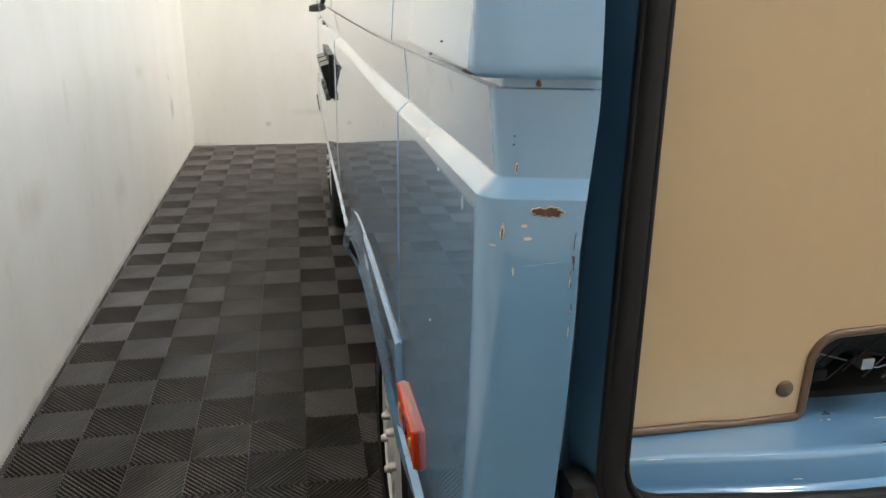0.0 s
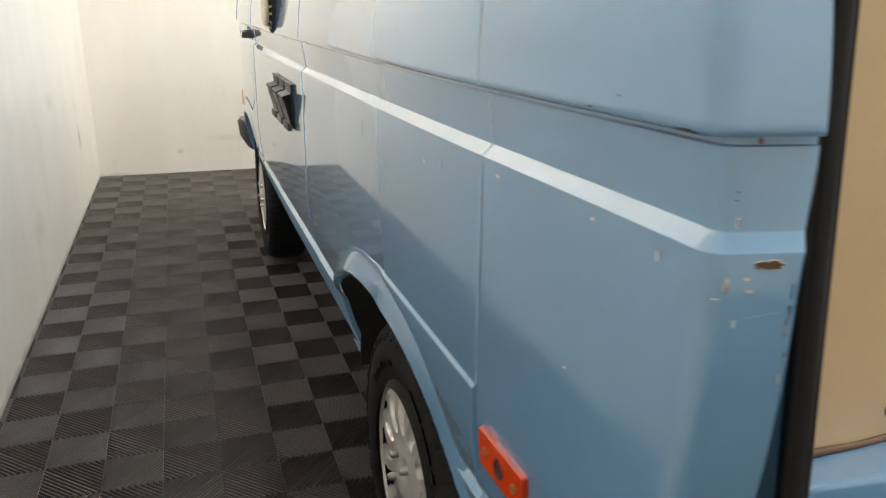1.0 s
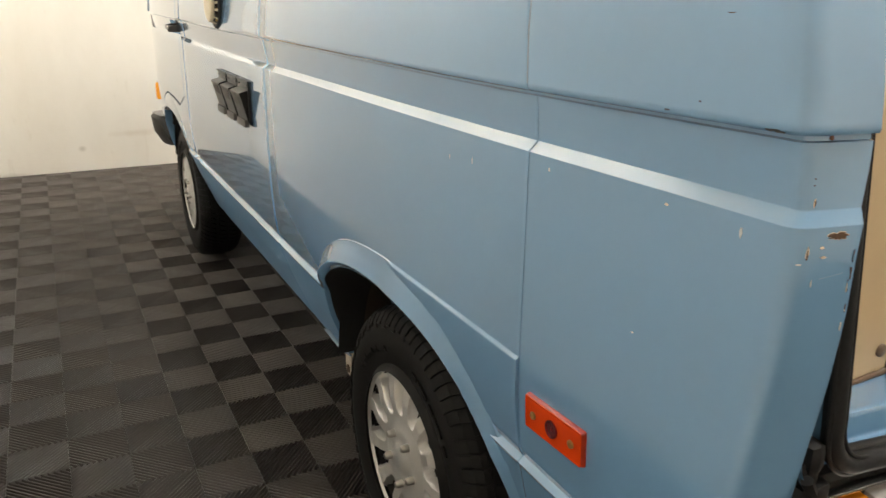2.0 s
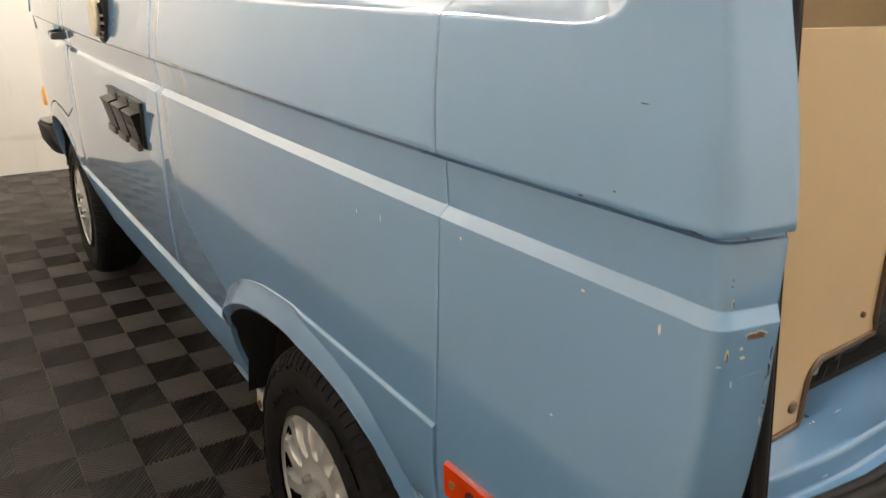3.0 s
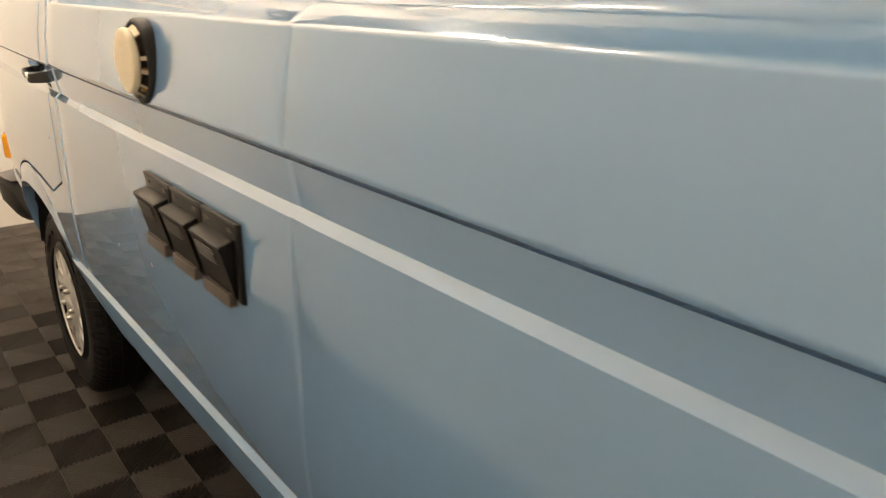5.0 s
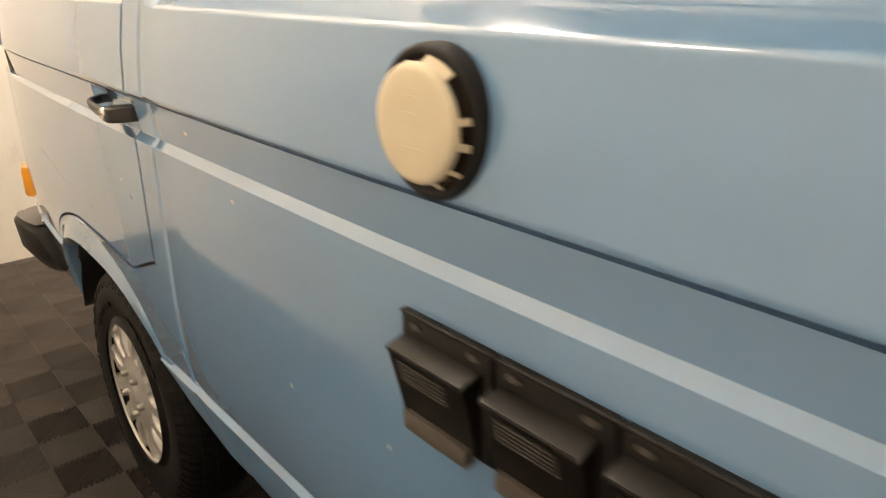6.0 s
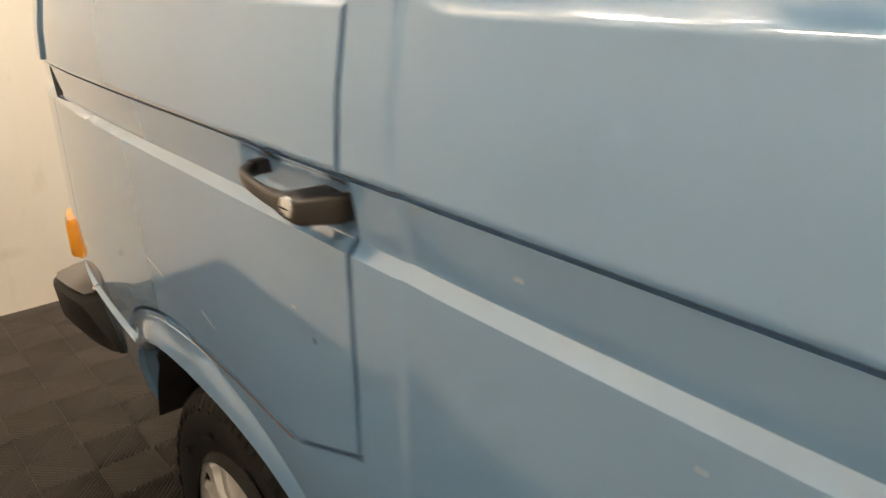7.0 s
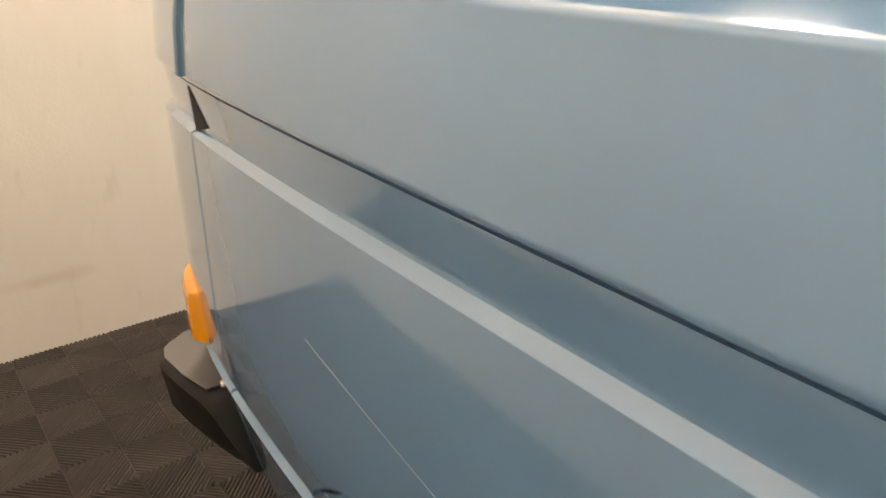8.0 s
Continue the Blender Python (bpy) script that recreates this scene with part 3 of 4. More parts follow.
    for r in rs:
        rows.append([(x0 + s * (cover_height(r, 2 * math.pi * k / m) - 0.006), cy + r * math.cos(2 * math.pi * k / m + 0.2), cz + r * math.sin(2 * math.pi * k / m + 0.2)) for k in range(m)])
    rows.append([(x0 - s * 0.012, p2[1], p2[2]) for p2 in rows[-1]])
    v, f = grid(rows, closed=True)
    deep = [cover_height(r, 2 * math.pi * k / m) < float(np.interp(r, (0.09, 0.13, 0.172), (0.006, 0.010, 0.004))) - 0.0185 for r in rs for k in range(m)] + [False] * m
    f = [q for q in f if not all(deep[i] for i in q)]
    part("wheel_cover", (v, f), SILVER, w, "silver wheel cover with rounded slots", 50)
    part("cover_rim", lathe([(0.183, s * -0.002), (0.187, s * 0.004), (0.192, s * 0.003), (0.194, s * -0.004)], (x0, cy, cz), 72), SILVER, w)
    part("hub_badge", lathe([(0.0005, s * 0.0125), (0.024, s * 0.012), (0.028, s * 0.0095)], (x0, cy, cz), 32), SILVER, w, "plain round centre cap")
    for k in range(5):
        t = 2 * math.pi * k / 5 + 0.9
        ny, nz = cy + 0.056 * math.cos(t), cz + 0.056 * math.sin(t)
        part("wheel_nut", lathe([(0.0005, s * 0.023), (0.006, s * 0.022), (0.0082, s * 0.017), (0.0090, s * 0.004), (0.0120, s * 0.003), (0.0125, s * -0.002)], (x0, ny, nz), 12), NUT, w, "dull metal wheel nut", 50)
    return w


wheel(0.0, REAR_Z + 0.02)
wheel(2.46, FRONT_Z + 0.025)
wheel(0.0, REAR_Z + 0.02, False)
wheel(2.46, FRONT_Z + 0.025, False)

# ---- hidden far side, roof, underside: plain closing forms ----
rows = []
for y in stations(-0.858, 3.45)[::2]:
    rows.append([(outer(y, max(z, opening(y))) - 0.002, y, max(z, opening(y))) for z in ZS[::2]])
part("far_side_panel", grid(rows), PAINT, van, "", 62)
for cy, cz in ((0.0, REAR_Z), (2.46, FRONT_Z)):
    v, f = well(cy, cz, 0.5, 0.5)
    part("wheel_well", ([(-p[0], p[1], p[2]) for p in v], f), WELL, van)
rows = []
for y in [-0.69] + frange(-0.65, 2.85, 0.25) + [3.05, 3.17]:
    wtop = 0.826 - inset(y) * 0.6
    drop = 0.06 * ss(2.8, 3.17, y) + 0.03 * (1 - ss(-0.70, -0.4, y))
    rows.append([(wtop * u, y, 1.80 + (0.155 - drop) * (1 - abs(u) ** 3.2)) for u in [i / 14 - 1 for i in range(29)]])
part("roof", grid(rows), PAINT, van, "light blue roof", 50)
rows = []
for z in (0.44, 0.60, 0.80, 1.0, 1.14, 1.3, 1.55, 1.80):
    yb = float(np.interp(z, (0.44, 0.8, 1.14, 1.80), (3.48, 3.49, 3.45, 3.20)))
    xe = float(np.interp(z, (0.44, 1.14, 1.80), (0.60, 0.60, 0.80)))
    rows.append([(xe * u, yb - 0.05 * abs(u) ** 3, z) for u in [i / 8 - 1 for i in range(17)]])
part("nose_panel", grid(rows), PAINT, van, "light blue front panel", 50)
for x0, x1, y0, y1 in ((-0.46, 0.46, -0.80, 3.30), (-0.82, -0.462, 0.45, 2.02), (0.462, 0.82, 0.45, 2.02), (-0.82, -0.462, -0.80, -0.45), (0.462, 0.82, -0.80, -0.45), (-0.80, -0.462, 2.90, 3.30), (0.462, 0.80, 2.90, 3.30)):
    part("underbody", box(x0, x1, y0, y1, 0.40, 0.44), UNDER, van, "dark underside", 0)
for x in (-0.30, 0.30):
    part("inner_sill", box(x - 0.05, x + 0.05, -0.6, 3.2, 0.28, 0.36, 0.01), UNDER, van)
# jacking bracket ahead of the rear wheel
flange = [(-0.840 + 0.008 * k / 8, 0.56 - 0.17 * k / 8, 0.376 - 0.006 * k / 8 + 0.0015 * math.sin(k * 0.9)) for k in range(9)]
part("sill_flange", tube(flange, 0.0065, 8, 0.5), SEALER, van, "pale worn weld flange under the sill", 50)
br = lathe([(0.001, -0.012), (0.018, -0.012), (0.024, -0.008), (0.024, 0.008), (0.001, 0.010)], (-0.824, 0.405, 0.335), 20)
part("jacking_bracket", join(br, as_data(box(-0.836, -0.812, 0.385, 0.425, 0.335, 0.375, 0.004))), PRIMER, van, "pale worn jacking bracket", 40)
part("bracket_hole", lathe([(0.0005, -0.0135), (0.011, -0.0135), (0.012, -0.010)], (-0.824, 0.405, 0.333), 16), RUST, van)
part("trailing_arm", tube([(-0.70, 0.42, 0.44), (-0.66, 0.25, 0.40), (-0.62, 0.0, 0.33)], 0.045, 12), WELL, van, "dirty suspension arm")
part("damper", tube([(-0.68, 0.30, 0.70), (-0.66, 0.24, 0.42)], 0.026, 12), RUST, van, "rusty damper")
part("rear_bulkhead", box(-0.79, 0.79, -0.42, -0.40, 0.40, 0.80), UNDER, van, "", 0)

# ---- tail: gutter, seal, sill, lights, board ----
def back_y(x):
    """The tail's plan curve inside the corner posts."""
    return 0.026 * ss(0.58, 0.83, abs(x))


def opening_lean(z):
    """The tailgate opening leans forward above the belt."""
    return float(np.interp(z, (1.03, 1.10, 1.15, 1.24, 1.3, 1.8), (0.0, 0.006, 0.012, 0.026, 0.038, 0.145)))


def rear_path(x_off, y, z_low, rad=0.06, top=1.74, edge=0.0):
    """From the top of one side of the tailgate opening down, round the corner and along the sill; edge: how far it keeps to the body's rear edge."""
    pts = []
    for z in frange(top, z_low + rad, 0.025):
        e = on_side(REAR_Y, z)
        pts.append(((1 - edge) * (-0.8660 + 0.42 * opening_lean(z)) + edge * e[0] + x_off, y + (1 - edge) * opening_lean(z) + edge * tail_lean(z), z))
    xs, yl = pts[-1][0], pts[-1][1]
    for k in range(1, 9):
        a = math.pi / 2 * k / 8
        pts.append((xs + rad - rad * math.cos(a), yl + (y - yl) * k / 8, z_low + rad - rad * math.sin(a)))
    pts += [(x, y - 0.022 + back_y(x), z_low) for x in frange(xs + rad + 0.03, 0.80, 0.06)]
    return pts


gut = [rear_path(o, y, z, r, edge=e) for o, y, z, r, e in ((0.001, -0.857, 0.772, 0.07, 1), (0.003, -0.830, 0.774, 0.07, 1), (0.005, -0.803, 0.778, 0.07, 0.6), (0.010, -0.785, 0.780, 0.07, 0.3), (0.022, -0.783, 0.785, 0.065, 0), (0.024, -0.792, 0.787, 0.065, 0), (0.028, -0.792, 0.790, 0.06, 0), (0.034, -0.785, 0.795, 0.06, 0), (0.038, -0.800, 0.798, 0.06, 0), (0.0395, -0.822, 0.800, 0.06, 0), (0.0405, -0.837, 0.801, 0.06, 0))]
n = next(i for i, p in enumerate(gut[0]) if p[2] < 0.78)
part("gutter", grid([r[:n] for r in gut]), PAINT_SHADED, van, "rain gutter round the tailgate opening, its blue darkened for shade", 40)
seal = rear_path(0.0485, -0.834, 0.806, 0.055)
seal_ob = part("tailgate_seal", join(tube(seal, 0.0105, 14), tube([(p[0] + 0.005, p[1] + 0.012, p[2] + 0.004) for p in seal], 0.007, 8)), RUBBER, van, "thick black rubber tailgate seal", 60)
part("seal_lip", tube([(p[0] - 0.0095, p[1] - 0.004, p[2] - 0.006) for p in seal], 0.0028, 8), RUBBER, seal_ob, "", 60)
part("seal_lip", tube([(p[0] + 0.0095, p[1] - 0.005, p[2] + 0.007) for p in seal], 0.0022, 8), RUBBER, seal_ob, "", 60)
rows = []
for y, z in ((-0.70, 0.815), (-0.752, 0.826), (-0.775, 0.829), (-0.798, 0.8318), (-0.8035, 0.8323), (-0.8065, 0.8313), (-0.8082, 0.8285), (-0.8086, 0.8262), (-0.8122, 0.8086), (-0.8128, 0.8058), (-0.8148, 0.8040), (-0.8178, 0.8034), (-0.834, 0.8025), (-0.838, 0.8010), (-0.841, 0.790), (-0.844, 0.775)):
    dip = lambda x: 0.018 * ss(-0.62, -0.50, x) * (1 if y > -0.80 else 0)
    rows.append([(x, y - 0.004 + back_y(x) * ss(-0.76, -0.83, y) + dip(x) * 0.6, z - dip(x) * 0.4) for x in [-0.813] + frange(-0.80, 0.80, 0.03)])
part("tailgate_sill", grid(rows), PAINT, van, "light blue painted tailgate sill with chips", 35)
# rear body below the opening
xs = [-0.852] + frange(-0.83, 0.83, 0.04) + [0.852]
rows = [[(x, y + back_y(x), z) for x in xs] for y, z in ((-0.828, 0.801), (-0.846, 0.801), (-0.852, 0.799), (-0.853, 0.774))]
part("opening_trim", grid(rows), RUBBER, van, "black strip between seal and lights", 40)
rows = [[(x, y + back_y(x), z) for x in xs] for y, z in ((-0.845, 0.776), (-0.850, 0.70), (-0.850, 0.45))]
part("rear_panel", grid(rows), PAINT, van, "light blue rear panel below the opening", 40)
part("gutter_plug", box(-0.860, -0.812, -0.842, -0.786, 0.772, 0.803, 0.006), RUBBER, van, "black rubber filler at the corner", 40)
part("gutter_filler", join(as_data(box(-0.864, -0.824, -0.838, -0.790, 0.795, 0.832, 0.012)), as_data(box(-0.850, -0.826, -0.842, -0.812, 0.815, 0.850, 0.011))), RUBBER, van, "lumpy black rubber in the gutter corner", 40)
part("rubber_stop", join(as_data(box(-0.862, -0.838, -0.846, -0.826, 0.790, 0.812, 0.007)), tube([(-0.858, -0.845, 0.822), (-0.850, -0.846, 0.808), (-0.842, -0.840, 0.796)], 0.006, 8)), RUBBER, van, "worn black rubber stop", 40)


def tail_light(x0, x1, turn):
    """A wide lamp whose outer end is at x0; turned to follow the tail's plan."""
    t = empty("tail_light", van, "wide rear light with amber, clear and dark red lenses", at=(x0, -0.845 + back_y(x0), 0))
    t.rotation_euler = (0, 0, radians(turn))
    sx = 1 if x1 > x0 else -1
    w = abs(x1 - x0)
    bx = lambda a, b, *r: box(min(sx * a, sx * b), max(sx * a, sx * b), *r)
    part("frame", bx(-0.006, w + 0.006, -0.014, 0.02, 0.638, 0.785, 0.004), BLACK_PLASTIC, t, "black plastic light frame")
    part("trim", bx(-0.008, w + 0.008, -0.022, 0.0, 0.7835, 0.7875, 0.0015), CHROME, t, "thin bright trim")
    for u0, u1, m, lab in ((0.0, 0.23, TAIL_AMBER, "amber lens"), (0.23, 0.50, CLEAR_LENS, "clear ribbed lens"), (0.50, 1.0, RED_DARK, "dark red lens")):
        part("lens", bx(u0 * w + 0.002, u1 * w - 0.002, -0.030, -0.008, 0.646, 0.775, 0.004), m, t, lab, 40)
        ribs = [as_data(bx(u0 * w + 0.006, u1 * w - 0.006, -0.0325, -0.0295, z, z + 0.0035, 0.001, 1)) for z in frange(0.654, 0.766, 0.0075)]
        tagged(part("lens_ribs", join(*ribs), m, t, "", 40), kind="stuff")


tail_light(-0.835, -0.49, -6)
tail_light(0.835, 0.49, 6)

board = empty("cabinet_board", None, "beige laminate board edged in brown, standing inside the open tailgate", "board")
BY = -0.752
poly = [(-0.815, 0.828), (-0.600, 0.828), (-0.600, 0.880), *[(-0.573 - 0.027 * math.cos(0.2 * k), 0.882 + 0.027 * math.sin(0.2 * k)) for k in range(1, 8)], (-0.462, 0.912), (-0.475, 1.05), (-0.475, 1.274), (-0.772, 1.274), (-0.798, 1.10), (-0.806, 1.02), (-0.826, 0.90), (-0.826, 0.828)]
part("panel", prism([(x, BY, z) for x, z in poly[:-1]], (0, 0.014, 0)), BOARD, board, "", 0)
edge = [(-0.83, BY - 0.001, 0.8285), (-0.70, BY - 0.002, 0.830), (-0.66, BY - 0.001, 0.827), (-0.604, BY - 0.001, 0.829), (-0.600, BY - 0.001, 0.836), (-0.600, BY - 0.001, 0.880), *[(-0.573 - 0.027 * math.cos(0.2 * k), BY - 0.001, 0.882 + 0.027 * math.sin(0.2 * k)) for k in range(1, 8)],
        (-0.462, BY - 0.001, 0.912), (-0.466, BY - 0.001, 0.93), (-0.475, BY - 0.001, 1.05), (-0.475, BY - 0.001, 1.274)]
part("edging", tube(edge, 0.0040, 8), BOARD_EDGE, board, "brown plastic edging strip", 60)
for x, z, r in ((-0.620, 0.858, 0.008), (-0.50, 0.945, 0.004)):
    rows = [[(x + q * math.cos(a), BY - h, z + q * math.sin(a)) for a in (2 * math.pi * k / 20 for k in range(20))] for q, h in ((r, 0.0), (r, 0.002), (r * 0.8, 0.0035), (0.0003, 0.004))]
    part("screw_cap", grid(rows, closed=True), BOARD_EDGE, board, "brown screw cap", 50)

inner = empty("interior_lining", van, "beige interior lining")
part("lining", box(-0.80, 0.80, -0.20, -0.18, 0.84, 1.78), BOARD, inner, "", 0)
for x in (-0.845, 0.828):
    part("side_lining", prism([(x, -0.735, 0.84), (x, -0.735, 1.10), (x, -0.57, 1.74), (x, -0.20, 1.74), (x, -0.20, 0.84)], (0.017, 0, 0)), BOARD, inner, "", 0)
part("load_floor", box(-0.82, 0.82, -0.70, -0.20, 0.80, 0.818), UNDER, inner, "black engine bay floor", 0)
engine = empty("engine_parts", van, "black engine parts with thin wires")
rng = random.Random(4)
# unseen slab behind the board, added to keep light out of the bay
part("bay_light_block", box(-0.62, -0.20, -0.735, -0.30, 0.935, 0.950), UNDER, engine, "unseen dark slab added to shade the engine bay", 0)
part("air_hose", tube([(-0.60, -0.70, 0.835), (-0.50, -0.66, 0.86), (-0.38, -0.68, 0.85), (-0.25, -0.66, 0.86)], 0.022, 12), BLACK_PLASTIC, engine)
part("engine_cover", box(-0.55, -0.05, -0.64, -0.50, 0.82, 0.92, 0.02), BLACK_PLASTIC, engine)
for k in range(7):
    x, z = -0.595 + 0.022 * k, 0.836 + 0.012 * rng.random()
    path = [(x, -0.722 + 0.01 * rng.random(), z), (x + 0.05, -0.70, z + 0.012 + 0.02 * rng.random()), (x + 0.11, -0.71 + 0.02 * rng.random(), z + 0.004), (x + 0.16, -0.69, z + 0.02 * rng.random())]
    part("wire", tube(path, 0.0010, 6), (NUT, RUBBER, RUBBER, BLACK_PLASTIC, RUBBER, BLACK_PLASTIC, RUBBER)[k], engine)
for k in range(4):
    x = -0.56 + 0.05 * k
    part("clip", box(x, x + 0.014, -0.715, -0.700, 0.838 + 0.008 * k, 0.850 + 0.008 * k, 0.002), NUT if k == 1 else BLACK_PLASTIC, engine)


def sill_flake(at, n, w, h, seed, mat):
    """A small irregular chip lying on the sill, facing along n."""
    r, n = random.Random(seed), Vector(n).normalized()
    u = n.cross(Vector((0, 0, 1)) if abs(n.z) < 0.7 else Vector((0, 1, 0))).normalized()
    v = n.cross(u)
    rim, top = [], []
    for k in range(14):
        t, q = 2 * math.pi * k / 14, 0.6 + 0.5 * r.random()
        d = u * (w * q * math.cos(t)) + v * (h * q * math.sin(t))
        rim.append(Vector(at) + d - n * 0.001)
        top.append(Vector(at) + d * 0.9 + n * 0.0005)
    g, f = grid([rim, top], closed=True)
    f.append(tuple(range(14, 28)))
    part("paint_chip", (g, f), mat, van, "", 40)


for at, n, w, h, seed, mat in (((-0.562, -0.742, 0.8213), (0.06, 0.2, 0.98), 0.0016, 0.0050, 1, DARK_CHIP), ((-0.565, -0.744, 0.8215), (0.06, 0.2, 0.98), 0.0034, 0.0008, 2, DARK_CHIP),
                               ((-0.572, -0.757, 0.8243), (0.06, 0.13, 0.99), 0.0022, 0.0014, 3, WHITE_CHIP), ((-0.580, -0.757, 0.8246), (0.06, 0.13, 0.99), 0.0012, 0.0010, 4, WHITE_CHIP),
                               ((-0.517, -0.757, 0.8206), (0.04, 0.13, 0.99), 0.010, 0.0005, 5, PRIMER), ((-0.760, -0.7950, 0.8308), (-0.1, -0.88, 0.46), 0.010, 0.0004, 6, WHITE_CHIP),
                               ((-0.640, -0.8130, 0.8105), (-0.1, -0.97, 0.22), 0.006, 0.0005, 7, WHITE_CHIP), ((-0.618, -0.8132, 0.8098), (-0.1, -0.97, 0.23), 0.004, 0.0004, 8, WHITE_CHIP)):
    sill_flake(at, n, w, h, seed, mat)

# ---- side marker ----
mk = empty("side_marker", van, "orange-red side marker lamp with ribbed lens")
def tilted(u, v, off):
    y, z = -0.561 - 0.0585 * u, 0.7335 + 0.0245 * v + 0.003 * u
    return on_side(y, z, off - 0.006)


def slab(uv, o0, o1, round_to=0.92):
    r0 = [tilted(u, v, o0) for u, v in uv]
    r1 = [tilted(u, v, o1 - 0.003) for u, v in uv]
    r2 = [tilted(u * 0.97, v * round_to, o1) for u, v in uv]
    v, f = grid([r0, r1, r2], closed=True)
    f.append(tuple(range(2 * len(uv), 3 * len(uv))))
    return v, f


rect = []
for cu, cv, a0 in ((0.95, 0.86, 0), (-0.95, 0.86, 90), (-0.95, -0.86, 180), (0.95, -0.86, 270)):
    rect += [(cu + 0.05 * math.cos(radians(a0 + 22.5 * k)), cv + 0.14 * math.sin(radians(a0 + 22.5 * k))) for k in range(5)]
part("gasket", slab([(u * 1.008, v * 1.02) for u, v in rect], -0.004, 0.006), GASKET, mk, "faded grey rubber gasket", 50)
part("lens", slab(rect, 0.003, 0.012), RED_BASE, mk, "", 50)
part("lens_rim", join(*[prism([tilted(u0, v0, 0.0112), tilted(u1, v0, 0.0112), tilted(u1, v1, 0.0112), tilted(u0, v1, 0.0112)], (-0.0022, 0, 0)) for u0, u1, v0, v1 in ((-0.95, 0.95, 0.84, 0.93), (-0.95, 0.95, -0.93, -0.84), (-0.965, -0.93, -0.86, 0.86), (0.93, 0.965, -0.86, 0.86))]), RED_LENS, mk, "pale raised rim of the lens", 0)
part("lens_ribs", join(*[prism([tilted(-0.92, v, 0.0112), tilted(0.92, v, 0.0112), tilted(0.92, v + 0.046, 0.0112), tilted(-0.92, v + 0.046, 0.0112)], (-0.0018, 0, 0)) for v in frange(-0.81, 0.80, 0.078)]), RED_LENS, mk, "", 0)
def disc(y, z, w0, prof, n=24):
    return lathe([(r, -h) for r, h in prof], (-w0, y, z), n)


c0 = tilted(0, 0, 0.013)
part("bulb_eye", lathe([(0.0003, -0.0012), (0.003, -0.0012), (0.0034, -0.0008), (0.0085, -0.0008), (0.009, -0.0016), (0.0115, -0.0016), (0.012, 0.001)], c0, 24), RED_DARK, mk, "dark red centre eye")
for u in (-0.66, 0.66):
    c1 = tilted(u, 0.0, 0.013)
    part("screw", lathe([(0.0003, -0.001), (0.0028, -0.001), (0.003, -0.0022), (0.0052, -0.0018), (0.0056, 0.001)], c1, 16), BRASS, mk, "dull recessed screw")

# ---- triple hookup boxes ----
def hookup(y0, y1):
    """One covered hookup box between two lengths; y0 is the rearward end."""
    h = empty("hookup_box", van, "black plastic hookup box with a louvred flap")
    zt, zb = 1.008, 0.893
    w = outer((y0 + y1) / 2, 0.95)
    part("flange", box(-w - 0.006, -w + 0.006, y0, y1, zb - 0.004, zt, 0.002), FADED_PLASTIC, h, "", 40)
    part("rim", join(tube([(-w - 0.0065, y0 + 0.002, zt - 0.002), (-w - 0.0065, y1 - 0.002, zt - 0.002)], 0.0026, 8),
                     tube([(-w - 0.006, y0 + 0.003, zt - 0.003), (-w - 0.006, y0 + 0.003, zb)], 0.0022, 8)), FADED_PLASTIC, h, "", 60)
    m0, m1 = y0 + 0.017, y1 - 0.004
    # flap: a shelf juts out under the flange's top, the face slopes back in to the panel
    sec = [(0.004, zt - 0.025), (0.0250, zt - 0.031), (0.0290, zt - 0.033), (0.0297, zt - 0.0355), (0.0285, zt - 0.039), (0.0265, zt - 0.041), (0.0110, zb + 0.012), (0.0095, zb + 0.002), (0.004, zb + 0.002)]
    a = [(-w - o, m0, z) for o, z in sec]
    b = [(-w - o, m1, z) for o, z in sec]
    n = len(sec)
    part("flap", (a + b, [tuple(range(n)), tuple(range(2 * n - 1, n - 1, -1))] + [(i, n + i, n + (i + 1) % n, (i + 1) % n) for i in range(n)]), FADED_PLASTIC, h, "", 30)
    z0, z1 = zt - 0.041, zb + 0.012
    for k in range(5):
        t = 0.07 + 0.085 * k
        o, z = 0.0265 - 0.0155 * t, z0 + (z1 - z0) * t
        part("louvre", box(-w - o - 0.0026, -w - o + 0.001, m0 + 0.026, m1 - 0.014, z - 0.0013, z + 0.0010, 0.0005, 1), BROWN_PLASTIC, h, "", 0)
    part("bottom_lip", box(-w - 0.0175, -w - 0.004, m0 + 0.008, m1 - 0.008, zb - 0.013, zb + 0.008, 0.0025), LIP_PLASTIC, h, "faded brown lower lip", 40)
    for y in (y0 + 0.026, y1 - 0.022):
        slot = [(-w - 0.0055, y + 0.0075 * math.copysign(abs(math.cos(q)) ** 0.6, math.cos(q)), zt - 0.0135 + 0.0032 * math.sin(q)) for q in (2 * math.pi * k / 16 for k in range(16))]
        part("rivet", prism(slot, (-0.0026, 0, 0)), LIP_PLASTIC, h, "pale oval rivet", 40)
    return h


for k in range(3):
    hookup(0.8455 + 0.1325 * k, 0.8455 + 0.1325 * k + 0.1305)

# ---- round vent with cream cap ----
vent = empty("round_vent", van, "round vent in a black ring with a cream cap")
VY, VZ = 1.192, 1.197
VW = 0.931
part("ring", disc(VY, VZ, VW, [(0.0675, -0.012), (0.0675, 0.002), (0.0660, 0.0065), (0.062, 0.009), (0.058, 0.008), (0.055, 0.004), (0.054, -0.008)], 64), RUBBER, vent, "black rubber ring", 50)
part("throat", disc(VY, VZ, VW, [(0.058, 0.003), (0.030, 0.0015), (0.0005, 0.0015)], 40), WELL, vent, "dirty dark vent throat")
CYc, CW = VY - 0.006, VW + 0.024
